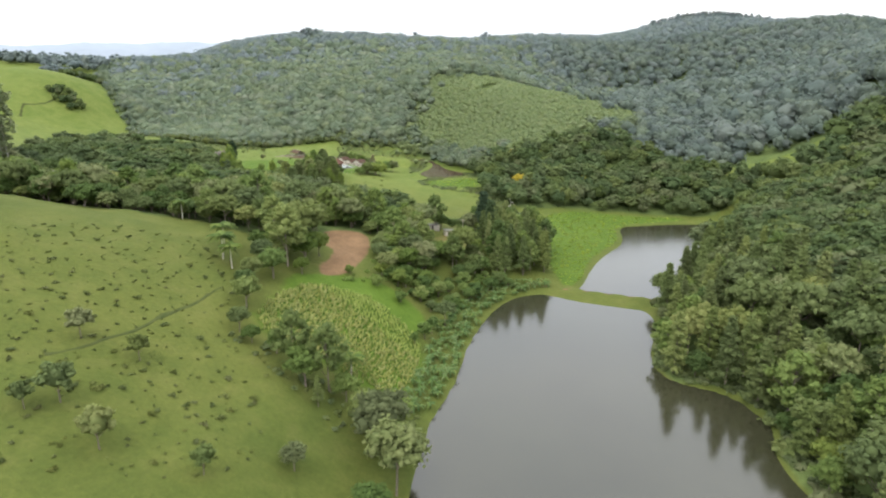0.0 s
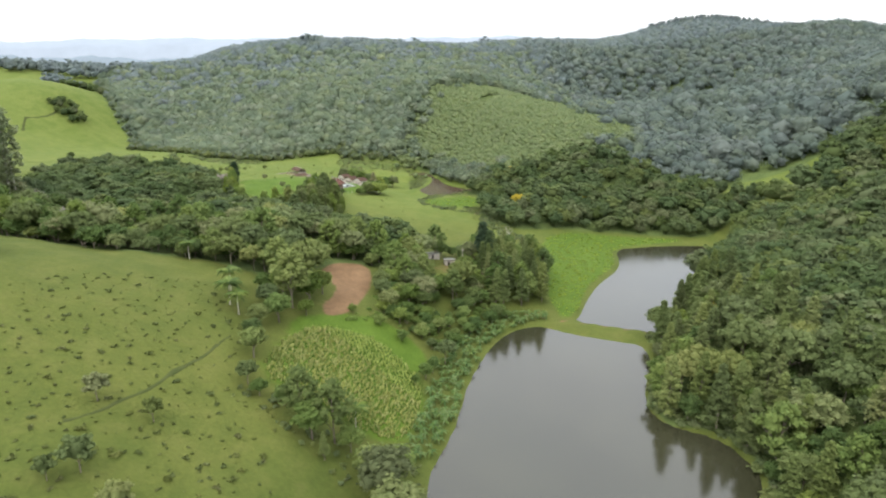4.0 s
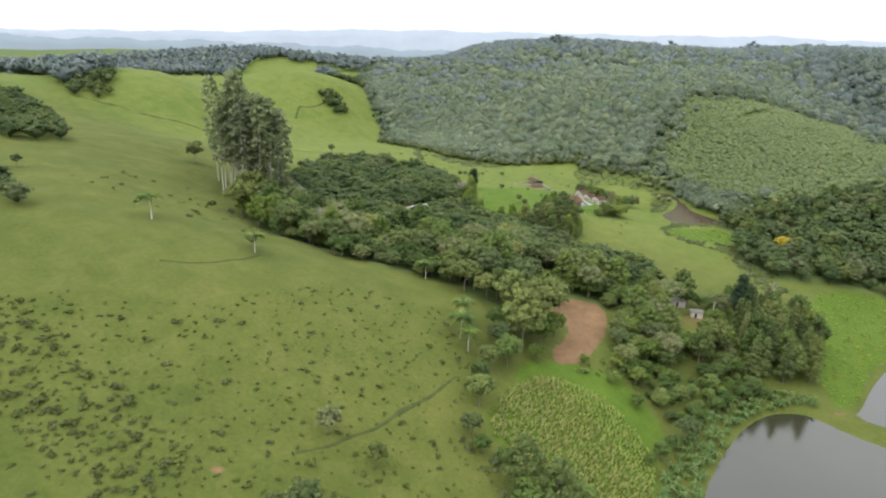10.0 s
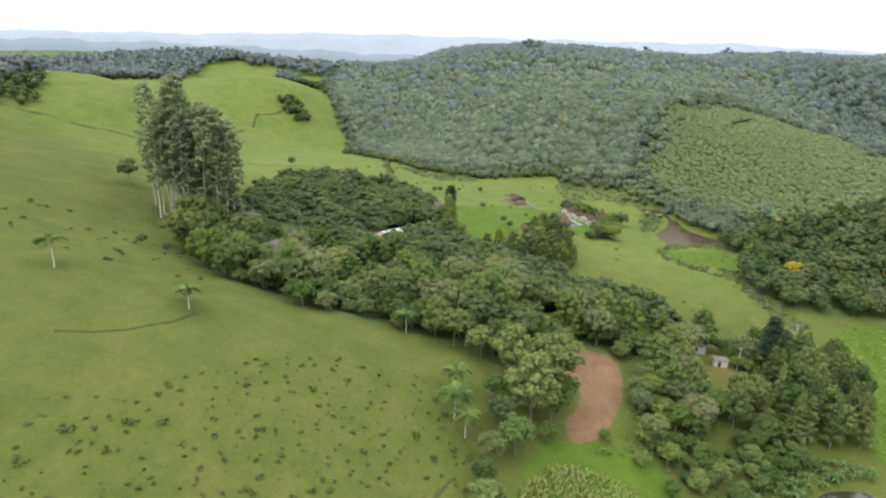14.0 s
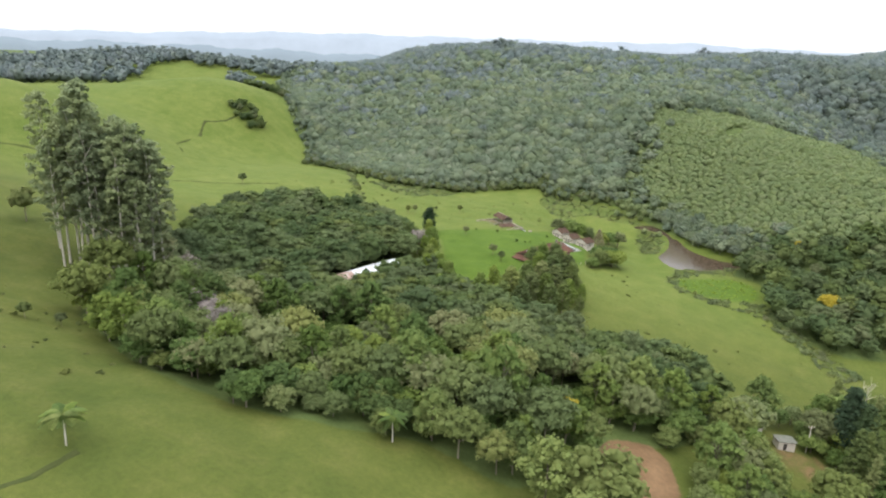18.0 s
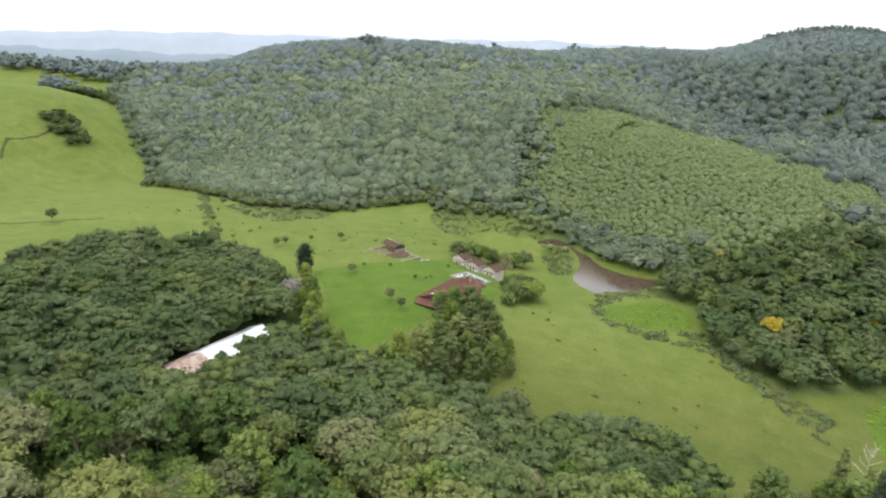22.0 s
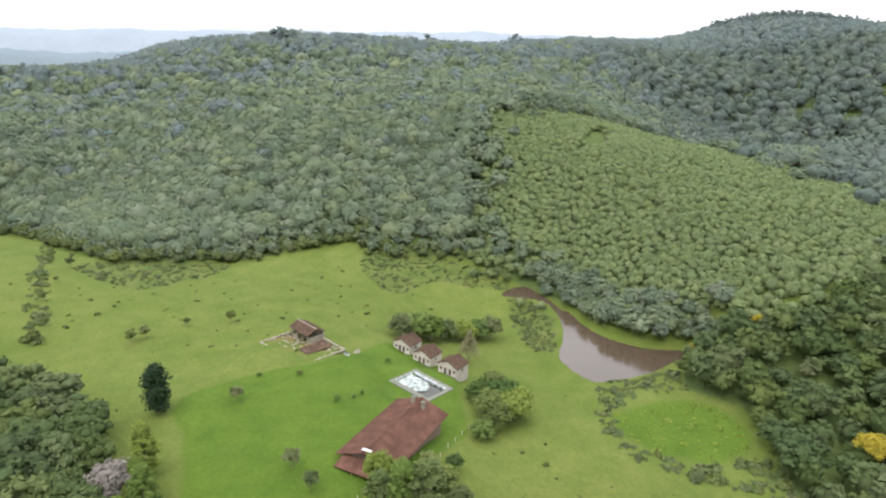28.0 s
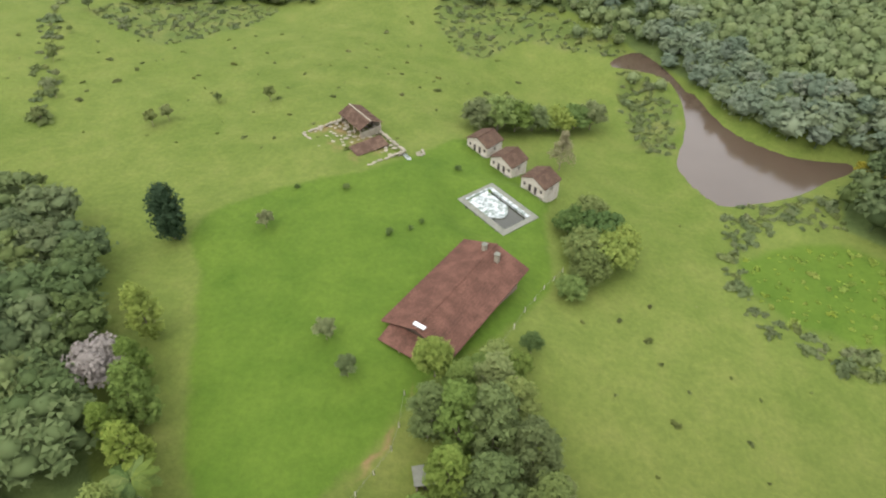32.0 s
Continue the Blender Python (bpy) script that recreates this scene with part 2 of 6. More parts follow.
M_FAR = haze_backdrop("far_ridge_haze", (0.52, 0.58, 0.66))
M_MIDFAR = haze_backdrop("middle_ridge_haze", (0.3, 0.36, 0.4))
M_DITCH_AND_SHADE = plain("ditch_earth", [(0.3, (0.03, 0.042, 0.014)), (0.6, (0.052, 0.06, 0.022))], 0.3, 1.0, 0.0, 0.0)
M_EARTH = plain("bare_earth", [(0.3, (0.24, 0.15, 0.09)), (0.6, (0.38, 0.27, 0.18))], 0.4)


def water_material(name, low, high):
    mat, nodes, links, bsdf = material(name, 0.13, 0.5)
    at = nodes.new("ShaderNodeNewGeometry").outputs["Position"]
    tone = noise_node(nodes, links, 0.02, 4.0, 0.6, at)
    links.new(ramp_node(nodes, links, tone, [(0.3, low), (0.7, high)]), bsdf.inputs["Base Color"])
    bump_node(nodes, links, bsdf, noise_node(nodes, links, 1.3, 3.0, 0.6, at), 0.12, 0.05)
    return mat


M_WATER = water_material("murky_water", (0.017, 0.017, 0.009), (0.026, 0.026, 0.014))
M_BROWN_WATER = water_material("brown_water", (0.045, 0.031, 0.02), (0.062, 0.045, 0.031))


def ground_material():
    """Grass of several kinds, bare earth and woodland floor, chosen by the land cover stored on the sheet."""
    mat, nodes, links, bsdf = material("ground_cover", 0.95, 0.1)
    at = nodes.new("ShaderNodeNewGeometry").outputs["Position"]
    big = noise_node(nodes, links, 0.018, 4.0, 0.6, at)
    mid = noise_node(nodes, links, 0.12, 5.0, 0.65, at)
    fine = noise_node(nodes, links, 0.9, 4.0, 0.7, at)
    grass = mix_node(nodes, links, 0.5,
                     ramp_node(nodes, links, big, [(0.32, (0.045, 0.062, 0.012)), (0.7, (0.081, 0.089, 0.020))]),
                     ramp_node(nodes, links, mid, [(0.3, (0.041, 0.060, 0.012)), (0.5, (0.065, 0.080, 0.017)), (0.72, (0.099, 0.102, 0.029))]))
    lawn = ramp_node(nodes, links, mid, [(0.3, (0.044, 0.079, 0.009)), (0.7, (0.068, 0.106, 0.014))])
    marsh = ramp_node(nodes, links, mid, [(0.3, (0.052, 0.076, 0.018)), (0.5, (0.074, 0.096, 0.023)), (0.72, (0.11, 0.118, 0.036))])
    earth = ramp_node(nodes, links, mid, [(0.3, (0.098, 0.06, 0.031)), (0.7, (0.165, 0.104, 0.056))])
    floor = ramp_node(nodes, links, mid, [(0.3, (0.045, 0.066, 0.02)), (0.7, (0.08, 0.106, 0.032))])
    cover = nodes.new("ShaderNodeAttribute")
    cover.attribute_name = "cover"
    split = nodes.new("ShaderNodeSeparateColor")
    links.new(cover.outputs["Color"], split.inputs[0])
    rough_edge = nodes.new("ShaderNodeMath")
    rough_edge.operation = "SUBTRACT"
    links.new(mid, rough_edge.inputs[0])
    rough_edge.inputs[1].default_value = 0.5

    def mask(value):
        add = nodes.new("ShaderNodeMath")
        add.operation = "MULTIPLY_ADD"
        links.new(rough_edge.outputs[0], add.inputs[0])
        add.inputs[1].default_value = 0.9
        links.new(value, add.inputs[2])
        step = nodes.new("ShaderNodeMapRange")
        step.interpolation_type = "SMOOTHSTEP"
        step.inputs["From Min"].default_value = 0.35
        step.inputs["From Max"].default_value = 0.65
        links.new(add.outputs[0], step.inputs["Value"])
        return step.outputs[0]

    short = mix_node(nodes, links, 0.5,
                     ramp_node(nodes, links, big, [(0.32, (0.062, 0.090, 0.015)), (0.7, (0.101, 0.121, 0.029))]),
                     ramp_node(nodes, links, mid, [(0.3, (0.055, 0.083, 0.014)), (0.5, (0.085, 0.110, 0.023)), (0.72, (0.123, 0.134, 0.036))]))
    grazed = nodes.new("ShaderNodeAttribute")
    grazed.attribute_name = "grazed"
    grass = mix_node(nodes, links, grazed.outputs["Fac"], grass, short)
    col = mix_node(nodes, links, mask(split.outputs[0]), grass, floor)
    col = mix_node(nodes, links, mask(split.outputs[1]), col, lawn)
    col = mix_node(nodes, links, mask(split.outputs[2]), col, earth)
    col = mix_node(nodes, links, mask(cover.outputs["Alpha"]), col, marsh)
    grain = ramp_node(nodes, links, fine, [(0.3, (0.72, 0.74, 0.72)), (0.7, (1.15, 1.12, 1.1))])
    col = mix_node(nodes, links, 0.7, col, grain, "MULTIPLY")
    links.new(col, bsdf.inputs["Base Color"])
    bump_node(nodes, links, bsdf, fine, 0.6, 0.5)
    return mat


M_GROUND = ground_material()


# ---- lie of the land ----
# Low hills: the height that each knoll adds, row by row from south to north, west to east.
LOW_HILLS = [
    0, -4, -1, 6, -2, 1, -19, -10, 3,
    2, -5, 2, 7, 0, -6, -12, 1, -5,
    0, -2, 16, 6, 14, -9, -18, -2, -17,
    4, 7, 7, -17, -4, 3, -7, -12, 10,
    -9, -5, 11, 2, 6, -11, -3, -27, -16,
    33, -15, 6, -11, 5, 0, -7, 0, -13,
    3, -5, 11, -5, 9, -31, 11, 11, -19,
    3, -7, 5, -17, -4, -2, 12, -1, 4,
    29, -1, -12, 12, -9, -1, 16, 0, 12,
]
# High hills: x, y, width, height.
WEST_HILLS = [
    (-394, 413, 60, 30),
    (-203, 892, 90, 41),
    (-340, 900, 90, -23),
    (-600, 150, 190, 19),
    (-600, 420, 170, 36),
    (-430, 440, 80, -27),
    (-620, 720, 170, 48),
    (-440, 800, 150, -3),
    (-240, 800, 140, -15),
    (-420, 1000, 180, 76),
    (-203, 960, 150, 18),
    (-450, -100, 220, 77),
]
NORTH_HILLS = [
    (-110, 930, 100, -30),
    (340, 1130, 90, 12),
    (-60, 780, 140, 24),
    (120, 800, 150, 19),
    (320, 760, 190, -62),
    (20, 1000, 170, 74),
    (240, 1080, 190, 8),
    (450, 1150, 190, 87),
    (480, 880, 200, 72),
    (450, 550, 200, 87),
    (430, 250, 200, 29),
    (420, -50, 220, 64),
    (150, -120, 180, -17),
    (-150, -120, 180, -12),
]
# Folds of the hills: the height that each adds, row by row from south to north, west to east.
HILL_FOLDS = [
    1, 6, 10, -3, 1, 0, 0, 0, 1, 0, 0,
    1, 0, -10, 0, 0, -1, 0, -1, -3, -3, 0,
    1, 4, 0, -1, 0, 2, -1, 4, -3, -4, 0,
    -1, 1, 1, -9, 3, -3, -3, 0, 2, 2, 0,
    -9, -6, 2, -14, 4, 3, 14, -9, -4, -3, -4,
    -12, -11, -1, -5, 11, -2, 1, 5, -9, -20, -13,
    2, 2, 1, 1, -2, 0, -1, 0, 0, 3, 3,
]
KNOLLS = [(-400 + 75 * (i % 9), 40 + 75 * (i // 9), 58, h) for i, h in enumerate(LOW_HILLS)] + WEST_HILLS + NORTH_HILLS
KNOLLS += [(-540 + 84 * (i % 11), 330 + 84 * (i // 11), 68, h) for i, h in enumerate(HILL_FOLDS)]
# Rises and dips along the skyline: x, y, width, height.
KNOLLS += [
    (-700, 470, 75, -35), (-660, 580, 75, -25), (-640, 700, 75, -5), (-500, 850, 75, -5), (-560, 1040, 75, -20), (-460, 1080, 75, -6),
    (-350, 1030, 75, 5), (-200, 925, 75, -6), (-95, 935, 75, 9), (180, 1080, 75, 3), (285, 1090, 75, -12), (370, 1110, 75, 15),
    (470, 1070, 75, -16), (560, 960, 75, 18), (600, 850, 75, -10), (-800, 400, 75, -4),
]
# Swells of the land beyond: x, y, width, height.
RIDGES = [(-450, 985, 60, -34), (-545, 930, 60, -22), (16, 985, 60, -10), (360, 1130, 55, -13), (530, 1060, 90, -13), (-1500, 700, 400, 25), (-1300, 1800, 420, 25), (600, 1700, 300, 40), (1200, 1400, 350, 70), (1300, 300, 400, 70), (-1500, -400, 500, 60), (0, -900, 400, 30)]
LAKE = [(-7, 116), (-5, 133), (-4, 144), (0, 156), (3, 168), (6, 190), (15, 219), (23, 232), (30, 238), (36, 241.8), (44, 239.8), (60, 234.7), (74, 230.4), (79, 226), (74, 210),
        (62, 180), (65, 168), (79, 162), (83, 150), (83, 142), (78, 132), (78, 118), (86, 95), (96, 60), (88, 20), (50, 5), (10, 15), (-10, 40), (-12, 70), (-9, 95)]
UPPER_LAKE = [(50, 243.4), (54, 250), (60, 268), (70, 290), (87, 315), (90, 346), (103, 350), (121, 355), (150, 357), (146, 335), (128, 318), (104, 275), (87, 240), (84, 232.2), (78, 233.8), (66, 237.6)]
POND = [(-39, 517), (-36, 524), (-26, 531), (-19, 523), (-13, 507), (-10, 490), (-6, 478), (2, 470), (11, 465), (25, 466), (24, 460), (13, 454), (5, 447),
        (-15, 440), (-20, 443), (-27, 458), (-20, 475), (-17, 497), (-21, 512), (-34, 515)]
WOOD = [(-190, 233), (-174, 226), (-152, 212), (-134, 209), (-119, 209), (-108, 210), (-94, 217), (-83, 220), (-70, 213), (-58, 224), (-50, 247), (-34, 255),
        (-22, 268), (-18, 290), (-23, 303), (-40, 305), (-62, 303), (-84, 308), (-102, 316), (-128, 345), (-140, 366), (-150, 392), (-180, 405), (-212, 396), (-214, 340), (-205, 290)]
LAWN = [(-112, 338), (-119, 355), (-124, 373), (-129, 389), (-138, 402), (-130, 414), (-121, 420), (-110, 425), (-97, 437), (-90, 446), (-84, 455), (-72, 452), (-60, 436), (-64, 417), (-61, 402), (-71, 382), (-80, 374), (-86, 366), (-91, 356), (-97, 346), (-104, 339)]
DIRT = [(-51, 237), (-50, 248), (-45, 253), (-35, 254), (-31, 242), (-31, 228), (-33, 215), (-38, 203), (-44, 200), (-43, 214), (-41, 226), (-52, 232)]
CORN = [(-52, 155), (-50, 175), (-45, 190), (-28, 197), (-15, 193), (-8, 184), (-7, 172), (-10, 154), (-19, 150), (-36, 152)]
LIME = [(-50, 178), (-50, 191), (-44, 199), (-33, 209), (-18, 209), (-6, 200), (-8, 186), (-24, 196), (-44, 192)]
MARSH = [(44, 246), (52, 248), (58, 268), (68, 292), (85, 317), (88, 347), (120, 358), (140, 364), (96, 366), (58, 362), (46, 330), (42, 290)]
MARSH_WEST = [(-215, 522), (-200, 537), (-182, 541), (-156, 544), (-165, 521), (-183, 492), (-196, 499), (-216, 509)]
MARSH_NORTH = [(-98, 567), (-82, 556), (-58, 548), (-40, 535), (-28, 526), (-37, 522), (-59, 528), (-70, 530), (-83, 507), (-94, 519), (-101, 541)]
MARSH_BANK = [(-38, 514), (-26, 512), (-19, 493), (-22, 476), (-27, 456), (-34, 476)]
KNOB = [(27, 655), (40, 652), (32, 607), (20, 616)]
MARSH_EAST = [(-20, 418), (-15, 421), (5, 428), (17, 414), (15, 400), (-2, 394), (-18, 402)]
HILL_WOOD = [(-297, 578), (-288, 586), (-273, 584), (-251, 562), (-224, 540), (-208, 533), (-182, 544), (-155, 550), (-133, 563), (-104, 574), (-97, 557), (-58, 551), (-44, 543), (-24, 526), (-8, 500),
             (20, 476), (84, 466), (140, 440), (260, 420), (560, 420), (640, 1250), (-100, 1180), (-330, 1060), (-480, 1000), (-432, 850), (-436, 785), (-400, 735), (-377, 692), (-350, 655), (-332, 632), (-312, 612)]
PLANTATION = [(-20, 682), (13, 702), (60, 690), (130, 722), (118, 640), (110, 560), (150, 520), (130, 480), (90, 462), (60, 452), (41, 457), (22, 469), (6, 476), (-4, 488), (-16, 510), (-26, 524), (-33, 540),
              (-41, 585), (-31, 638)]
EAST_WOOD = [(84, 96), (79, 118), (79, 131), (84, 142), (84, 151), (80, 163), (66, 168), (63, 180), (75, 208), (79, 226), (108, 273), (132, 316), (150, 334), (160, 360),
             (260, 420), (560, 420), (560, 60), (300, 0), (140, 20)]
POND_WOOD = [(8, 432), (20, 420), (20, 396), (10, 388), (26, 366), (40, 358), (60, 366), (100, 370), (150, 366), (200, 400), (140, 440), (84, 462), (60, 448), (30, 452), (16, 452)]
CORRAL = [(-124, 445), (-117, 456), (-98, 441), (-109, 428)]
HUT_YARD = [(-9, 270), (-4, 282), (8, 280), (14, 268), (4, 262)]
DRIVE = [(-86, 372), (-87, 366), (-88, 359), (-92, 352), (-96, 344), (-100, 336)]
POND_LEVEL = 8.5
POOL_LEVEL = 18.6


def soften(pts, rounds=2):
    """Cuts the corners of an outline."""
    for _ in range(rounds):
        pts = [q for a, b in zip(pts, pts[1:] + pts[:1]) for q in (
            (0.75 * a[0] + 0.25 * b[0], 0.75 * a[1] + 0.25 * b[1]), (0.25 * a[0] + 0.75 * b[0], 0.25 * a[1] + 0.75 * b[1]))]
    return pts


def reach(outline, x, y):
    """Distance to the outline in metres, positive inside."""
    x, y = np.asarray(x, float), np.asarray(y, float)
    best, inside = np.full(x.shape, 1e9), np.zeros(x.shape, bool)
    for (ax, ay), (bx, by) in zip(outline, outline[1:] + outline[:1]):
        dx, dy = bx - ax, by - ay
        t = np.clip(((x - ax) * dx + (y - ay) * dy) / (dx * dx + dy * dy + 1e-9), 0, 1)
        best = np.minimum(best, np.hypot(x - ax - t * dx, y - ay - t * dy))
        if dy:
            inside ^= ((ay > y) != (by > y)) & (x < ax + (y - ay) / dy * dx)
    return np.where(inside, best, -best)


LAKE, UPPER_LAKE, POND = soften(LAKE), soften(UPPER_LAKE), soften(POND)
MARSH_WEST, MARSH_NORTH, MARSH_BANK, MARSH_EAST = (soften(p, 2) for p in (MARSH_WEST, MARSH_NORTH, MARSH_BANK, MARSH_EAST))
WOOD, LAWN, DIRT, CORN, LIME, MARSH = (soften(p, 1) for p in (WOOD, LAWN, DIRT, CORN, LIME, MARSH))


def waves(x, y, size, seed):
    """Smooth random swells between about -1 and 1."""
    rng = np.random.RandomState(seed)
    total = np.zeros(np.shape(x))
    for _ in range(9):
        turn, length, shift = rng.uniform(0, 2 * np.pi), size * rng.uniform(0.6, 1.7), rng.uniform(0, 6.3)
        total = total + np.sin((np.cos(turn) * x + np.sin(turn) * y) * 2 * np.pi / length + shift)
    return total / 3.5


def land(x, y):
    """The height of the ground."""
    x, y = np.asarray(x, float), np.asarray(y, float)
    z = np.full(x.shape, 20.0)
    for cx, cy, s, h in KNOLLS + RIDGES:
        z = z + h * np.exp(-((x - cx) ** 2 + (y - cy) ** 2) / (2.0 * s * s))
    z = z + 0.35 * waves(x, y, 26, 3) + 0.12 * waves(x, y, 7, 4)
    far = np.clip((np.hypot(x, y - 350) - 700) / 1500, 0, 1)
    z = z + far * (6 * waves(x, y, 900, 5) + 3 * waves(x, y, 330, 6))
    for outline, level, span in ((LAKE, 0.0, 34.0), (UPPER_LAKE, 0.0, 30.0), (POND, POND_LEVEL, 14.0)):
        near = (np.abs(x - outline[0][0]) < 250) & (np.abs(y - outline[0][1]) < 300)
        d = np.where(near, reach(outline, x, y), -1e3)
        bank = np.clip(-d / span, 0, 1)
        bank = bank * bank * (3 - 2 * bank)
        shore = level + 0.35 + np.clip(-d, 0, span) * 0.1
        z = np.where(d < 0, shore + (z - shore) * bank, z)
        z = np.where(d >= 0, level + 0.35 - np.clip(d * 0.5, 0, 3.0), z)
    # the dam between the two lakes
    t = np.clip(((x - 36) * 46 + (y - 244) * -14) / (46.0**2 + 14.0**2), 0, 1)
    off = np.hypot(x - 36 - 46 * t, y - 244 + 14 * t)
    z = np.where(off < 7.5, np.maximum(z, 1.3 - np.clip((off - 1.5) * 0.9, 0, 4)), z)
    # the levelled ground round the pool
    pad = np.clip((15.0 - np.hypot(x + 74, y - 422)) / 6.0, 0, 1)
    z = z + (POOL_LEVEL - z) * pad * pad * (3 - 2 * pad)
    u, v = (x + 74) * 0.6756 - (y - 422) * 0.7373, (x + 74) * 0.7373 + (y - 422) * 0.6756
    z = np.where((np.abs(u) < 6.3) & (np.abs(v) < 3.3), POOL_LEVEL - 2.6, z)
    return z


def height(x, y):
    return float(land(np.array([x]), np.array([y]))[0])


def part(name, bm, mat, parent=None, label=""):
    """Links a bmesh as one mesh object, under a thing or a part."""
    data = bpy.data.meshes.new(name)
    bm.to_mesh(data)
    bm.free()
    data.materials.append(mat)
    ob = new(name, data)
    if parent is not None:
        ob.parent = parent
    return tagged(ob, label)


def mesh_part(name, verts, faces, mat, parent=None, label=""):
    data = bpy.data.meshes.new(name)
    data.from_pydata([tuple(v) for v in verts], [], [tuple(int(i) for i in f) for f in faces])
    data.materials.append(mat)
    ob = new(name, data)
    if parent is not None:
        ob.parent = parent
    return tagged(ob, label)


def axis_steps(lo, hi, step, far):
    mid = list(np.arange(lo, hi + 0.1, step))
    out, d, at = [], step, hi
    while at < far:
        d *= 1.13
        at += d
        out.append(at)
    back, d, at = [], step, lo
    while at > -far:
        d *= 1.13
        at -= d
        back.append(at)
    return np.array(back[::-1] + mid + out)


def smooth(v, a, b):
    t = np.clip((v - a) / (b - a), 0, 1)
    return t * t * (3 - 2 * t)


def build_ground():
    xs, ys = axis_steps(-300, 230, 2.4, 4600), axis_steps(30, 600, 2.4, 4600)
    gx, gy = np.meshgrid(xs, ys)
    gz = land(gx, gy)
    nx, ny = len(xs), len(ys)
    idx = np.arange(nx * ny).reshape(ny, nx)
    quads = np.stack([idx[:-1, :-1], idx[:-1, 1:], idx[1:, 1:], idx[1:, :-1]], -1).reshape(-1, 4)
    data = bpy.data.meshes.new("ground")
    data.vertices.add(nx * ny)
    data.vertices.foreach_set("co", np.stack([gx, gy, gz], -1).astype(np.float32).ravel())
    data.loops.add(quads.size)
    data.loops.foreach_set("vertex_index", quads.astype(np.int32).ravel())
    data.polygons.add(len(quads))
    data.polygons.foreach_set("loop_start", np.arange(0, quads.size, 4, dtype=np.int32))
    data.polygons.foreach_set("use_smooth", np.ones(len(quads), dtype=bool))
    data.update()

    def zone(outlines, soft=3.0):
        best = np.full(gx.shape, -1e3)
        for o in outlines:
            best = np.maximum(best, reach(o, gx, gy))
        return smooth(best, -soft, soft)

    woods = zone([WOOD, HILL_WOOD, EAST_WOOD, POND_WOOD])
    woods = np.maximum(woods, smooth(np.hypot(gx, gy - 350), 1100, 1500) * 0.8)
    drive = np.full(gx.shape, 1e3)
    for (ax, ay), (bx, by) in zip(DRIVE, DRIVE[1:]):
        t = np.clip(((gx - ax) * (bx - ax) + (gy - ay) * (by - ay)) / ((bx - ax) ** 2 + (by - ay) ** 2), 0, 1)
        drive = np.minimum(drive, np.hypot(gx - ax - t * (bx - ax), gy - ay - t * (by - ay)))
    earth = np.maximum(zone([DIRT], 2.0), 0.46 * smooth(-drive, -2.0, -0.5))
    earth = np.maximum(earth, 0.7 * smooth(-np.hypot(gx + 89, gy - 101.5), -2.2, -0.8))
    shore = np.maximum(np.maximum(reach(LAKE, gx, gy), reach(UPPER_LAKE, gx, gy)), reach(POND, gx, gy))
    bed = np.where(gy > 400, POND_LEVEL, 0.0)
    earth = np.maximum(earth, np.where(gz < bed + 0.3, 0.3 * smooth(shore, -0.2, 1.2), 0))
    along = np.clip(((gx - 30) * 50 + (gy - 246) * -15) / (50.0**2 + 15.0**2), 0, 1)
    earth = np.maximum(earth, 0.64 * smooth(-np.hypot(gx - 30 - 50 * along, gy - 246 + 15 * along), -1.2, -0.2))
    earth = np.maximum(earth, 0.46 * zone([CORRAL], 1.5))
    earth = np.maximum(earth, 0.5 * zone([HUT_YARD], 2.0))
    cover = np.stack([woods, np.maximum(zone([LAWN], 5.0), np.maximum(np.maximum(zone([LIME, MARSH], 4.0), zone([CORN], 9.0)), zone([MARSH_EAST], 8.0))), earth, zone([MARSH_WEST, MARSH_NORTH, MARSH_BANK], 7.0)], -1)
    layer = data.color_attributes.new("cover", "FLOAT_COLOR", "POINT")
    layer.data.foreach_set("color", cover.astype(np.float32).ravel())
    short = data.attributes.new("grazed", "FLOAT", "POINT")
    short.data.foreach_set("value", smooth(gy - 0.1 * gx, 310, 410).astype(np.float32).ravel())
    data.materials.append(M_GROUND)
    return tagged(new("ground", data), "rolling green pasture and woodland floor", "ground", kind="structure")


def build_water(name, outline, level, label, mat=M_WATER):
    cx, cy = np.mean(outline, axis=0)
    ring = [(cx + (x - cx) * 1.04 + (3 if x > cx else -3), cy + (y - cy) * 1.04, level) for x, y in outline]
    bm = bmesh.new()
    bmesh.ops.triangulate(bm, faces=[bm.faces.new([bm.verts.new(p) for p in ring])])
    tagged(part(name, bm, mat), label, "water", kind="structure")


def build_backdrop(name, distance, crest, mat, label):
    """A ridge of the horizon: crest maps the bearing (degrees left of north) to its height."""
    bearings = np.arange(-110, 111, 0.5)
    tops = np.interp(bearings, *zip(*crest))
    tops = tops + 4 * np.sin(bearings * 0.9) + 2.5 * np.sin(bearings * 2.3 + 1) + 1.5 * np.sin(bearings * 5.7)
    rad = np.radians(bearings)
    x, y = -distance * np.sin(rad) - 60, distance * np.cos(rad) + 200
    n = len(bearings)
    v = np.concatenate([np.stack([x, y, np.full(n, -60.0)], 1), np.stack([x, y, tops * 0.7], 1), np.stack([x * 1.03, y * 1.03, tops], 1), np.stack([x * 1.1, y * 1.1, tops * 0.8], 1)])
    i = np.arange(n - 1)
    q = np.concatenate([np.stack([k * n + i, k * n + i + 1, (k + 1) * n + i + 1, (k + 1) * n + i], 1) for k in range(3)])
    data = raw_mesh(name, v, np.zeros((0, 3), int), q, mat)
    data.polygons.foreach_set("use_smooth", np.ones(len(q), bool))
    tagged(new(name, data), label, "hills", kind="structure")


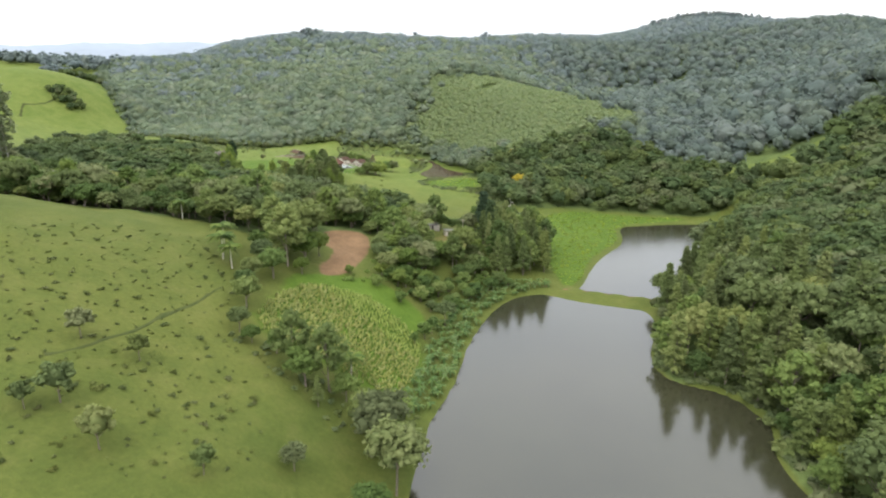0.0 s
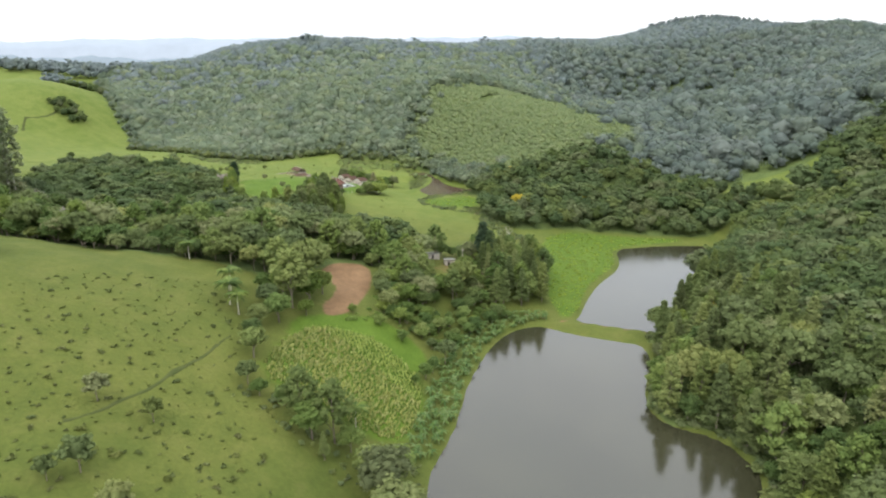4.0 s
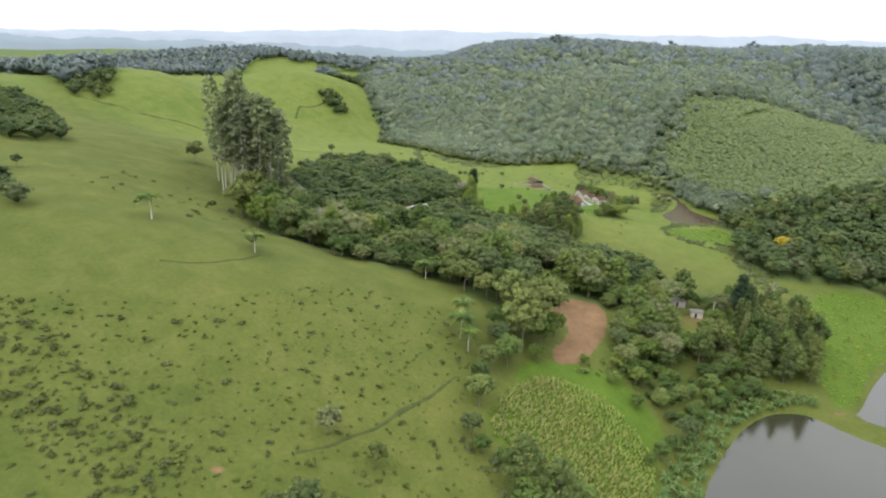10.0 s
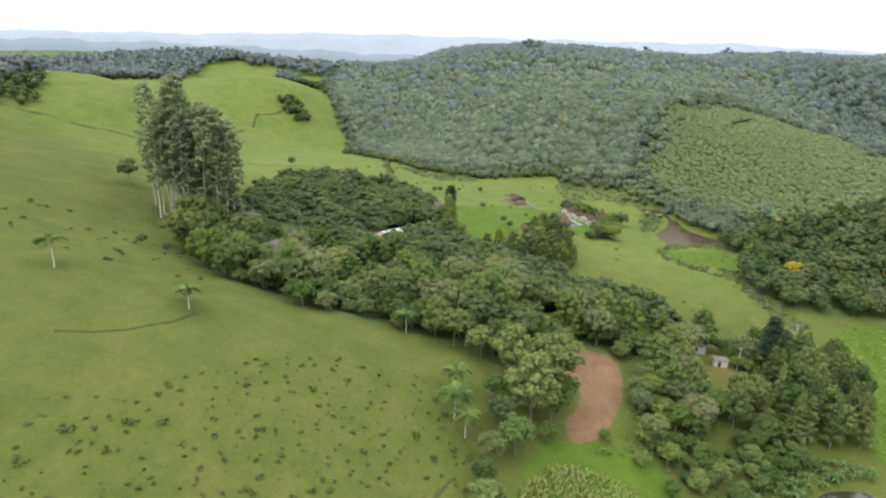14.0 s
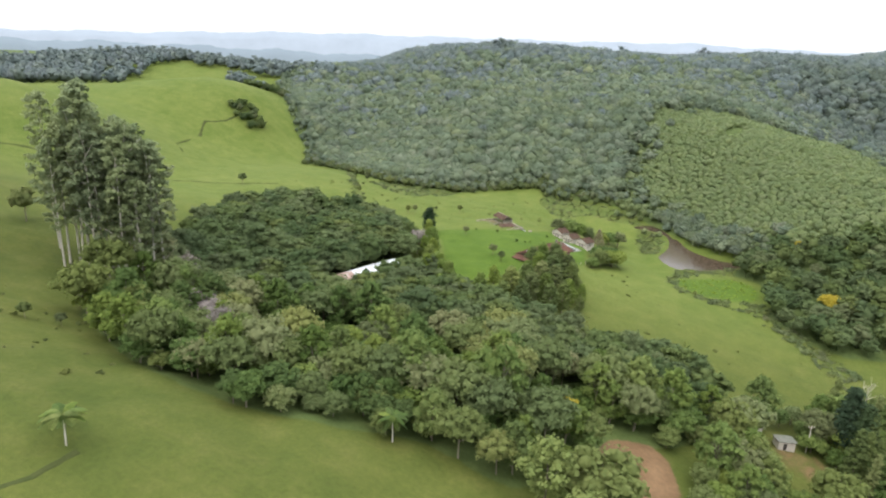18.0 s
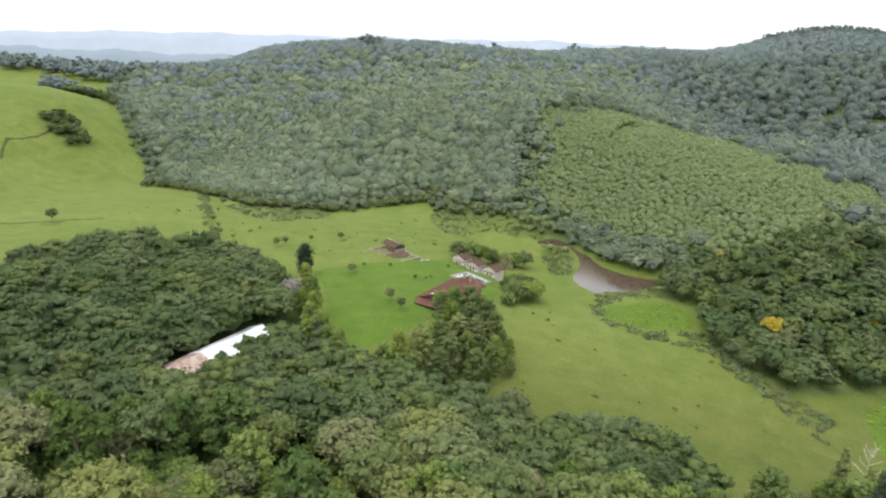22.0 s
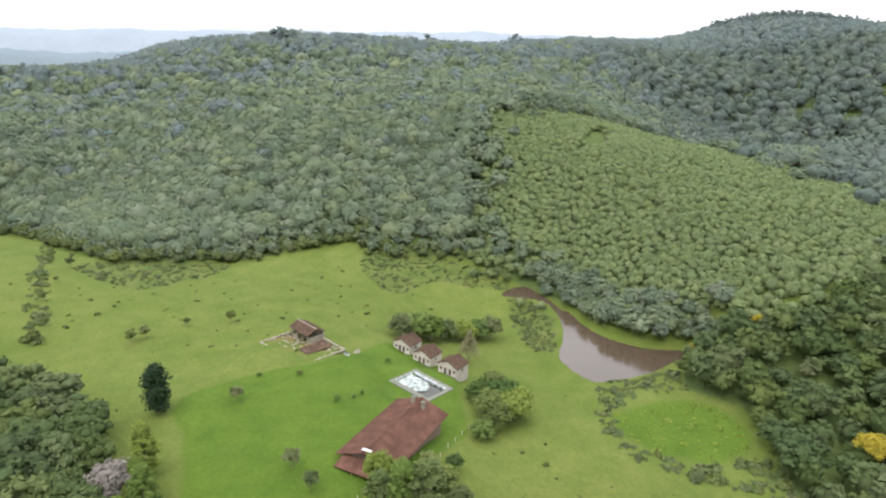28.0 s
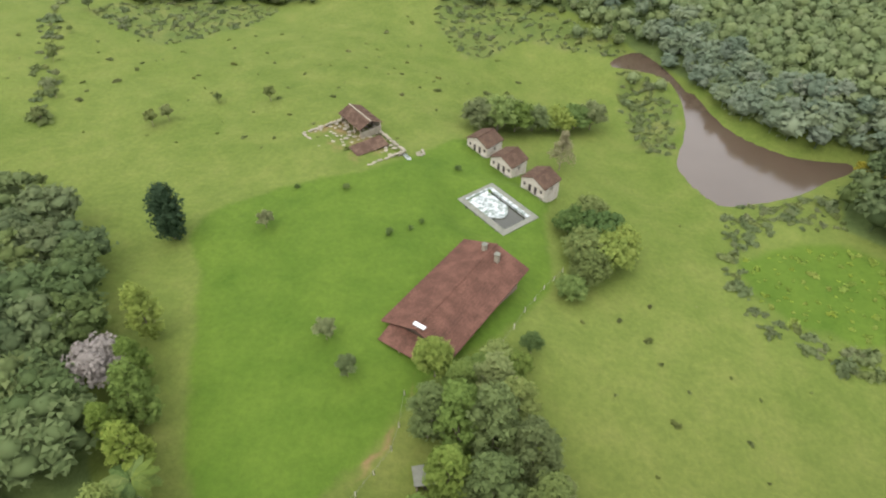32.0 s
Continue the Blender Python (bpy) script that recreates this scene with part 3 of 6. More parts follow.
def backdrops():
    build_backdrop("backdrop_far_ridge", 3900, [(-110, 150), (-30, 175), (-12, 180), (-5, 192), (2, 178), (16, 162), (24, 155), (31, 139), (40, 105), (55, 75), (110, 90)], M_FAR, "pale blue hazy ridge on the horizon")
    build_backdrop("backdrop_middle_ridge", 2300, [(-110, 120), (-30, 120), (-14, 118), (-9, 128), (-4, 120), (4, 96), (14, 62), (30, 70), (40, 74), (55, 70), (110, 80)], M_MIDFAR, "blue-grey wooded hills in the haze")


build_ground()
build_water("water_lake", LAKE, 0.0, "grey-brown still lake reflecting the sky")
build_water("water_upper_lake", UPPER_LAKE, 0.0, "grey still water above the dam")
build_water("water_pond", POND, POND_LEVEL, "muddy brown pond beside the meadow", M_BROWN_WATER)


# ---- plants ----
def ball_shape(rounds):
    bm = bmesh.new()
    bmesh.ops.create_icosphere(bm, subdivisions=rounds, radius=1.0)
    v = np.array([p.co[:] for p in bm.verts])
    f = np.array([[p.index for p in face.verts] for face in bm.faces])
    bm.free()
    return v, f


BALL_ROUGH, BALL_TINY = ball_shape(2), ball_shape(1)


def leaf_clump(rng, centre, radius, leaves, leaf, ball, squash=0.8, core=0.62):
    """One clump of a crown: a small uneven core inside a cloud of loose leaf sprays. Returns verts and triangles."""
    bv, bf = ball
    swell = 1 + 0.2 * rng.standard_normal((len(bv), 1)).clip(-1.5, 1.5)
    core_v = bv * swell * radius * core * np.array([1, 1, squash]) + centre
    leaf_v = sprays(rng, centre, radius, leaves, leaf, squash)
    tris = np.concatenate([bf, len(bv) + np.arange(leaves * 3).reshape(-1, 3)])
    return np.concatenate([core_v, leaf_v]), tris, None


def sprays(rng, centre, radius, leaves, leaf, squash):
    """Loose three-cornered leaf sprays, most of them facing outwards and up."""
    dirs = rng.standard_normal((leaves, 3))
    dirs[:, 2] = dirs[:, 2] * 0.8 + 0.3
    dirs /= np.linalg.norm(dirs, axis=1, keepdims=True)
    mid = centre + dirs * radius * rng.uniform(0.55, 1.2, (leaves, 1)) * np.array([1, 1, squash])
    face = dirs * 0.6 + rng.standard_normal((leaves, 3)) * 0.42 + np.array([0, 0, 0.55])
    face /= np.linalg.norm(face, axis=1, keepdims=True)
    side = np.cross(face, rng.standard_normal((leaves, 3)))
    side /= np.linalg.norm(side, axis=1, keepdims=True) + 1e-9
    other = np.cross(face, side)
    size = leaf * rng.uniform(0.7, 1.5, (leaves, 1))
    return np.stack([mid + side * size * 1.3, mid - side * size * 0.6 + other * size, mid - side * size * 0.5 - other * size * 0.9], 1).reshape(-1, 3)


class Heap:
    """Gathers loose pieces into one mesh."""

    def __init__(self):
        self.v, self.t, self.q, self.n = [], [], [], 0

    def add(self, v, tris=None, quads=None):
        self.v.append(np.asarray(v, float))
        if tris is not None and len(tris):
            self.t.append(np.asarray(tris) + self.n)
        if quads is not None and len(quads):
            self.q.append(np.asarray(quads) + self.n)
        self.n += len(v)
        return self

    def arrays(self):
        v = np.concatenate(self.v)
        t = np.concatenate(self.t) if self.t else np.zeros((0, 3), int)
        q = np.concatenate(self.q) if self.q else np.zeros((0, 4), int)
        return v, t, q

    def data(self, name, mat):
        v, t, q = self.arrays()
        return raw_mesh(name, v, t, q, mat)


def raw_mesh(name, v, t, q, mat):
    data = bpy.data.meshes.new(name)
    data.vertices.add(len(v))
    data.vertices.foreach_set("co", v.astype(np.float32).ravel())
    data.loops.add(t.size + q.size)
    data.loops.foreach_set("vertex_index", np.concatenate([t.ravel(), q.ravel()]).astype(np.int32))
    data.polygons.add(len(t) + len(q))
    data.polygons.foreach_set("loop_start", np.concatenate([np.arange(len(t)) * 3, t.size + np.arange(len(q)) * 4]).astype(np.int32))
    data.polygons.foreach_set("use_smooth", np.concatenate([np.ones(len(t), bool), np.zeros(len(q), bool)]))
    data.update()
    data.materials.append(mat)
    return data


def limb(heap, a, b, r0, r1, sides=6):
    """A tapered round piece from a to b."""
    a, b = np.array(a, float), np.array(b, float)
    way = (b - a) / np.linalg.norm(b - a)
    u = np.cross(way, (0.3, 0.9, 0.1))
    u /= np.linalg.norm(u)
    w = np.cross(way, u)
    ang = np.arange(sides) * 2 * np.pi / sides
    ring = np.cos(ang)[:, None] * u + np.sin(ang)[:, None] * w
    i = np.arange(sides)
    heap.add(np.concatenate([a + ring * r0, b + ring * r1]), None, np.stack([i, (i + 1) % sides, (i + 1) % sides + sides, i + sides], 1))


def crown_points(rng, count, width, low, top, kind):
    """Centres and sizes of a crown's clumps."""
    out = []
    for n in range(count):
        t = (n + rng.uniform(0.2, 0.8)) / count
        ang = n * 2.4 + rng.uniform(-0.5, 0.5)
        if kind in ("round", "flat"):
            # a dome of clumps over the boughs, ragged below
            cos = 1.0 - 1.4 * t
            sin = math.sqrt(max(0.0, 1 - cos * cos))
            deep = rng.uniform(0.72, 1.05)
            wide = width * (0.4 if kind == "round" else 0.46)
            mid, tall = (low + (top - low) * 0.52, (top - low) * 0.4) if kind == "round" else (top - (top - low) * 0.42, (top - low) * 0.3)
            r, h, size = wide * sin * deep, mid + tall * cos * deep + rng.uniform(-0.04, 0.04) * (top - low), width * rng.uniform(0.1, 0.19)
            out.append((np.array([r * math.cos(ang), r * math.sin(ang), h]), size))
            continue
        if kind == "cone":
            h, r = low + (top - low) * (0.04 + 0.92 * t), width * 0.4 * (1.02 - t)
            size = width * (0.09 + 0.13 * (1 - t))
        elif kind == "column":
            h, r = low + (top - low) * (0.06 + 0.88 * t), width * 0.22 * math.sin(math.pi * (0.15 + 0.8 * t))
            size = width * 0.27 * (0.6 + 0.5 * math.sin(math.pi * (0.15 + 0.75 * t)))
        elif kind == "tall":
            h, r = low + (top - low) * (0.1 + 0.85 * t), width * 0.42 * math.sin(math.pi * (0.2 + 0.75 * t))
            size = width * rng.uniform(0.1, 0.17)
        else:
            # wispy: small tufts at the ends of long boughs, with gaps between
            h, r = low + (top - low) * (0.02 + 0.96 * t**0.8), width * 0.5 * math.sin(math.pi * (0.22 + 0.7 * t)) * math.sqrt(rng.uniform(0.15, 1))
            size = width * rng.uniform(0.07, 0.135)
        spread = rng.uniform(0.55, 1.05)
        out.append((np.array([r * spread * math.cos(ang), r * spread * math.sin(ang), h]), size))
    return out


def make_tree(name, seed, tall, width, low, kind, leaf_mat, bark_mat, clumps, leaves, leaf, girth, label, category="tree", core=0.78, squash=0.8, limbs_apart=False):
    """A tree of a trunk with limbs and a crown of leaf clumps, standing at the origin."""
    rng = np.random.RandomState(seed)
    root = new(name)
    tagged(root, label, category)
    wood, crown = Heap(), Heap()
    lean = rng.uniform(-0.04, 0.04, 2) * tall
    points = crown_points(rng, clumps, width, low, tall, kind)
    knee = (lean[0] * 0.6, lean[1] * 0.6, low + (tall - low) * 0.35)
    limb(wood, (0, 0, -0.6), (lean[0] * 0.3, lean[1] * 0.3, low * 0.6), girth, girth * 0.8)
    limb(wood, (lean[0] * 0.3, lean[1] * 0.3, low * 0.6), knee, girth * 0.8, girth * 0.5)
    limb(wood, knee, (lean[0], lean[1], tall * 0.92), girth * 0.5, girth * 0.12)
    for c, size in points[:: max(1, clumps // 7)]:
        bough = Heap() if limbs_apart else wood
        limb(bough, (lean[0] * 0.5, lean[1] * 0.5, max(low * 0.7, c[2] - width * 0.35)), c, girth * 0.35, girth * 0.1, 5)
        if limbs_apart:
            ob = new("bough", bough.data("bough", bark_mat))
            ob.parent = root
    for c, size in points:
        v, t, q = leaf_clump(rng, c + np.array([lean[0], lean[1], 0]) * c[2] / tall, size, leaves, leaf, BALL_TINY, squash, core * 0.8)
        crown.add(v, t, q)
    if kind in ("round", "flat"):
        # the shaded inside of the crown
        bv, bf = BALL_ROUGH
        inside = np.array([width * 0.3, width * 0.3, (tall - low) * (0.3 if kind == "round" else 0.18)])
        crown.add(bv * (1 + 0.12 * rng.standard_normal((len(bv), 1)).clip(-1.5, 1.5)) * inside + (lean[0] * 0.6, lean[1] * 0.6, low + (tall - low) * 0.52), bf)
    for nm, heap, mat in (("trunk", wood, bark_mat), ("crown", crown, leaf_mat)):
        ob = new(nm, heap.data(nm, mat))
        ob.parent = root
    return root


USED = set()


def plant(proto, x, y, size=1.0, turn=0.0, group="", sink=0.0):
    """Stands a copy of a plant on the ground (the first one is the plant itself)."""
    m = pose(x, y, height(x, y) - sink, 0, 0, turn) @ Matrix.Diagonal((size, size, size * (0.92 + 0.16 * ((x * 7.3 + y * 3.1) % 1)), 1))
    if proto.name in USED:
        ob = copy_thing(proto, m)
    else:
        USED.add(proto.name)
        proto.matrix_basis = m
        ob = proto
    return tagged(ob, group=group)


def scatter(outline, step, seed, jitter=0.42, inset=0.0):
    """Places spread over an outline, about step metres apart."""
    rng = np.random.RandomState(seed)
    o = np.array(outline)
    xs, ys = np.arange(o[:, 0].min(), o[:, 0].max(), step), np.arange(o[:, 1].min(), o[:, 1].max(), step * 0.87)
    gx, gy = np.meshgrid(xs, ys)
    gx = gx + (np.arange(len(ys)) % 2)[:, None] * step / 2
    gx, gy = gx + rng.uniform(-jitter, jitter, gx.shape) * step, gy + rng.uniform(-jitter, jitter, gx.shape) * step
    keep = reach(outline, gx, gy) > inset
    return np.stack([gx[keep], gy[keep]], 1)


def wood_shapes(seed, count, clumps, leaves, leaf, kind="round", trunk=False, tall=1.0, width=1.0, low=0.15):
    """Simple trees of unit size, as arrays, for woods too large to count."""
    out = []
    bv, bf = BALL_TINY
    for n in range(count):
        rng = np.random.RandomState(seed + n)
        heap = Heap()
        mid = np.array([0, 0, low + (tall - low) * 0.45])
        heap.add(bv * (1 + 0.15 * rng.standard_normal((len(bv), 1)).clip(-1.5, 1.5)) * np.array([width * 0.36, width * 0.36, (tall - low) * 0.36]) + mid, bf)
        for c, size in crown_points(rng, clumps, width, low, tall, kind):
            heap.add(*leaf_clump(rng, c, size * 1.12, leaves, leaf, BALL_TINY, 0.62, 0.74))
        if trunk:
            limb(heap, (0, 0, -0.1), (0, 0, tall * 0.8), 0.025, 0.01, 4)
        out.append(heap.arrays())
    return out


def canopy_shapes(seed, count, leaves, leaf, width=1.2, rise=0.34):
    """Trees of a closed canopy, of unit size: leaf sprays over a low uneven dome that keeps the light out below."""
    out = []
    bv, bf = BALL_TINY
    for n in range(count):
        rng = np.random.RandomState(seed + n)
        heap = Heap()
        heap.add(bv * (1 + 0.12 * rng.standard_normal((len(bv), 1)).clip(-1.5, 1.5)) * np.array([0.4 * width, 0.4 * width, 0.42]) + (0, 0, 0.52), bf)
        turn, up = rng.uniform(0, 6.283, leaves), rng.uniform(-0.75, 1.0, leaves)
        flat = np.sqrt(1 - up * up)
        lobe = (1 + 0.14 * np.sin(3 * turn + rng.uniform(0, 6)) + 0.1 * np.sin(5 * turn + 4 * up)) * rng.uniform(0.86, 1.1, leaves)
        at = np.stack([np.cos(turn) * flat * 0.5 * width * lobe, np.sin(turn) * flat * 0.5 * width * lobe, 1 - rise + np.where(up > 0, rise, 0.75) * up * lobe], 1)
        face = np.stack([np.cos(turn) * flat, np.sin(turn) * flat, up], 1) * 0.55 + rng.standard_normal((leaves, 3)) * 0.36 + np.array([0, 0, 0.45])
        face /= np.linalg.norm(face, axis=1, keepdims=True)
        side = np.cross(face, rng.standard_normal((leaves, 3)))
        side /= np.linalg.norm(side, axis=1, keepdims=True) + 1e-9
        other = np.cross(face, side)
        size = leaf * rng.uniform(0.6, 1.5, (leaves, 1))
        v = np.stack([at + side * size * 1.3, at - side * size * 0.6 + other * size, at - side * size * 0.5 - other * size * 0.9], 1).reshape(-1, 3)
        heap.add(v, np.arange(len(v)).reshape(-1, 3))
        out.append(heap.arrays())
    return out


def woods(name, places, sizes, shapes, mat, label, seed):
    """Many plants in one mesh; each carries a tone of its own."""
    rng = np.random.RandomState(seed)
    z = land(places[:, 0], places[:, 1])
    heap, tones = Heap(), []
    for (x, y), h, s in zip(places, z, sizes):
        v, t, q = shapes[rng.randint(len(shapes))]
        a = rng.uniform(0, 6.283)
        c, d = math.cos(a) * rng.uniform(0.85, 1.2), math.sin(a) * rng.uniform(0.85, 1.2)
        w = v @ np.array([[c, d, 0], [-d, c, 0], [0, 0, rng.uniform(0.85, 1.12)]]) * s + (x, y, h)
        heap.add(w, t, q)
        tones.append(np.full(len(v), rng.rand()))
    data = heap.data(name, mat)
    layer = data.attributes.new("tone", "FLOAT", "POINT")
    layer.data.foreach_set("value", np.concatenate(tones).astype(np.float32))
    return tagged(new(name, data), label, "woodland", kind="stuff")


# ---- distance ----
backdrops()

# ---- the wood, the groves and single trees ----
R = np.random.RandomState(11)
BROAD = [make_tree(name, 20 + n, *shape, M_LEAF if n % 3 else M_LEAF_GREY, M_BARK, 26, 46, 0.29, 0.22, label, core=0.85)
         for n, (name, shape, label) in enumerate([
             ("broadleaf_tree", (11.0, 9.0, 3.0, "round"), "grey-green broadleaf tree in a dense wood"),
             ("broadleaf_tree", (12.5, 8.0, 3.5, "round"), "dark green broadleaf tree in a dense wood"),
             ("low_broadleaf_tree", (9.5, 8.5, 2.5, "round"), "low rounded green broadleaf tree"),
             ("spreading_tree", (12.0, 10.0, 4.0, "flat"), "spreading grey-green broadleaf tree"),
             ("tall_broadleaf_tree", (13.5, 9.0, 4.0, "tall"), "tall green broadleaf tree"),
             ("bushy_tree", (8.5, 7.0, 2.0, "round"), "small bushy green tree")])]
LIME_TREE = make_tree("lime_green_tree", 41, 15.0, 7.5, 0.6, "tall", M_LEAF_LIME, M_BARK, 44, 60, 0.25, 0.25, "tall light-green feathery tree beside the lawn", core=0.85)
PINE = make_tree("pine_tree", 42, 18.0, 8.0, 3.0, "cone", M_LEAF_PINE, M_BARK, 34, 60, 0.27, 0.25, "tall green pine with layered branches", squash=0.5)
DARK_PINE = make_tree("dark_conifer", 43, 22.0, 7.0, 4.0, "column", M_LEAF_DARK, M_BARK, 26, 90, 0.32, 0.3, "tall dark conifer standing above the wood", squash=0.6)
CYPRESS = make_tree("cypress", 44, 11.0, 6.0, 0.6, "column", M_LEAF_DARK, M_BARK, 20, 110, 0.24, 0.25, "dark egg-shaped cypress at the lawn's edge")
GUM = [make_tree("eucalyptus", 46 + n, 43.0 + 4 * n, 13.5, 13.0, "wispy", M_LEAF_EUC, M_PALE_BARK, 50, 34, 0.4, 0.36, "very tall eucalyptus with a pale bare trunk", core=0.5, squash=0.6, limbs_apart=True) for n in range(2)]
YELLOW = make_tree("yellow_flowering_tree", 51, 10.0, 8.0, 3.0, "round", M_YELLOW, M_BARK, 20, 70, 0.27, 0.2, "tree covered in bright yellow blossom", core=0.4)
MAUVE = make_tree("mauve_flowering_tree", 52, 11.0, 8.5, 3.0, "round", M_MAUVE, M_BARK, 24, 70, 0.25, 0.2, "grey-mauve flowering tree in the wood", core=0.6)
BARE = make_tree("leafless_tree", 53, 11.0, 7.0, 3.0, "cone", M_TWIG, M_BARK, 20, 70, 0.2, 0.16, "leafless brown twiggy tree behind the houses", core=0.2)
SMALL = make_tree("small_tree", 54, 5.0, 4.2, 1.2, "round", M_LEAF_GREY, M_BARK, 12, 70, 0.2, 0.1, "small grey-green tree standing in the pasture")
SHRUB = make_tree("shrub", 55, 2.6, 3.2, 0.3, "round", M_LEAF, M_BARK, 9, 50, 0.17, 0.07, "low green shrub in the grass", "shrub")

KEEP_OFF = [(-59, 248, 6), (-176, 250, 6), (-172, 258, 5), (-131, 353, 5.5), (-126, 345, 6), (-124, 337, 5), (-128, 349, 5), (-127, 331, 5.5), (-131, 323, 5.5), (-135, 315, 5), (-133, 336, 8), (-137, 330, 8.5), (-141, 322, 8.5), (-145, 315, 8), (-149, 308, 7.5), (-140, 310, 4.5), (-127, 338, 5), (-124, 343, 5), (-20, 240, 6)]


def clear(x, y):
    return all(math.hypot(x - a, y - b) > r for a, b, r in KEEP_OFF)


wood_places = [p for p in scatter(WOOD, 6.1, 5) if clear(*p) and reach(DIRT, p[0], p[1]) < -2]
wood_places.sort(key=lambda p: p[1])
near_wood, back_wood = wood_places[:300], wood_places[300:]
for x, y in near_wood:
    low = 0.85 if -70 < x < -40 and y < 235 else 1.0
    plant(BROAD[R.randint(6)], x, y, low * R.uniform(0.75, 1.25), R.uniform(0, 360), "trees of the wood", 1.6)

FAR_SHAPES = canopy_shapes(200, 8, 76, 0.078)
MID_SHAPES = canopy_shapes(220, 8, 190, 0.054)
SPIRE_SHAPES = wood_shapes(240, 5, 8, 9, 0.06, kind="cone", width=0.55, low=0.1)
HILLTOP_SHAPES = wood_shapes(250, 6, 5, 8, 0.08, low=0.02)
EDGE_SHAPES = wood_shapes(230, 6, 9, 12, 0.058, low=0.02)
WOOD_SHAPES = wood_shapes(100, 6, 10, 20, 0.05, trunk=True)
NEAR_SHAPES = wood_shapes(150, 6, 20, 36, 0.031, trunk=True)
if back_wood:
    woods("back_of_wood", np.array(back_wood), R.uniform(9, 14, len(back_wood)), NEAR_SHAPES, M_WOODS, "dense dark green broadleaf wood", 6)

for n in range(30):
    far, ang = 17.0 * math.sqrt((n + 0.5) / 30), n * 2.4
    plant(GUM[n % 2], -206 + far * math.cos(ang) + R.uniform(-1.5, 1.5), 267 + 0.8 * far * math.sin(ang), R.uniform(1.0, 1.2) * (1 - 0.01 * far), R.uniform(0, 360), "eucalyptus stand")
for x, y in ((-166, 240), (-59, 247), (40, 392)):
    plant(YELLOW, x, y, 1.05, R.uniform(0, 360), "yellow blossom")
for x, y in ((-245, 661), (-96, 596), (19, 451), (82, 402)):
    plant(YELLOW, x, y, 0.6, R.uniform(0, 360), "yellow blossom")
for x, y in ((-200, 278), (-182, 270), (-178, 264), (-171, 266), (-166, 258), (-172, 278), (-148, 238), (-144, 233), (-133, 361), (-186, 276), (-158, 249), (-163, 270)):
    plant(MAUVE, x, y, R.uniform(0.95, 1.2), R.uniform(0, 360), "mauve blossom")

# the lime-green row between wood and lawn
for x, y in ((-131, 371), (-128, 363), (-125, 356), (-122, 348), (-121, 340), (-118, 335), (-115, 331), (-112, 327), (-109, 323), (-105, 317), (-102, 311), (-127, 352), (-118, 326), (-111, 317)):
    plant(LIME_TREE, x + R.uniform(-1, 1), y + R.uniform(-1, 1), R.uniform(0.8, 1.1), R.uniform(0, 360), "row beside the lawn")
plant(CYPRESS, -139, 399, 1.3, 20)
# the grove south of the red-roofed house
GROVE_TREE = make_tree("layered_green_tree", 45, 16.0, 8.5, 1.0, "tall", M_LEAF_PINE, M_BARK, 44, 58, 0.25, 0.25, "tall olive-green layered tree in the grove by the farmhouse", squash=0.6, core=0.85)
CORNER_TREE = make_tree("yellow_green_tree", 47, 9.5, 7.5, 1.2, "round", M_LEAF_LIME, M_BARK, 26, 70, 0.22, 0.2, "round yellow-green tree at the farmhouse corner")
plant(CORNER_TREE, -83.0, 370.5, 0.9, 30, "grove by the house")
for x, y, s in ((-79, 367.5, 0.8), (-76, 370.5, 0.85), (-73, 374.5, 0.85), (-69.5, 373, 0.8), (-67, 379, 0.6)):
    plant(BROAD[2], x, y, s, R.uniform(0, 360), "grove by the house")
for n, (x, y, s) in enumerate(((-83, 359, 0.9), (-78, 365, 1.0), (-74, 366, 1.12), (-70, 363, 1.05), (-78, 358, 1.15), (-73, 357, 1.2), (-67, 355, 1.1), (-79, 350, 1.1), (-73, 349, 1.2), (-66, 347, 1.12), (-83, 343, 1.0),
                             (-77, 341, 1.2), (-71, 340, 1.15), (-65, 337, 1.05), (-88, 336, 1.0), (-81, 334, 1.15), (-74, 332, 1.15), (-67, 329, 1.0), (-86, 328, 1.1), (-92, 325, 1.05), (-79, 325, 1.1), (-71, 322, 1.0),
                             (-96, 317, 1.05), (-88, 318, 1.1), (-81, 318, 1.05), (-61, 343, 0.65), (-61, 335, 0.6), (-63, 352, 0.7))):
    plant(LIME_TREE if n % 3 == 1 else GROVE_TREE, x, y, s * R.uniform(0.9, 1.12), R.uniform(0, 360), "grove by the house")
# trees round the houses
for n, (x, y, s) in enumerate(((-80, 463, 0.95), (-75, 464, 1.05), (-70, 467, 1.0), (-65, 470, 0.9), (-57, 475, 0.9), (-52, 478, 0.95), (-47, 480, 0.9), (-61, 473, 0.75), (-77, 469, 0.9), (-72, 471, 0.9),
                             (-55, 409, 0.9), (-51, 416, 1.0), (-55, 401, 0.8), (-50, 407, 0.9), (-57, 418, 0.8), (-53, 423, 0.85), (-59, 396, 0.6), (-48, 412, 0.9))):
    plant(BROAD[2] if n % 3 else BROAD[0], x, y, s * 1.55, R.uniform(0, 360), "trees by the houses", 2.2)
plant(BARE, -58, 450, 1.1, 0)
for x, y in ((-102, 375), (-97, 368), (-121, 403), (-161, 447)):
    plant(SMALL, x, y, 0.95, R.uniform(0, 360), "bushes on the lawn")
for x, y in ((-152, 459), (-138, 461), (-164, 444), (-175, 413), (-226, 536), (-222, 525), (-205, 471), (-199, 462), (-194, 452), (-216, 512), (-210, 490), (-191, 440)):
    plant(SMALL, x, y, R.uniform(0.5, 1.0), R.uniform(0, 360), "bushes of the north meadow")

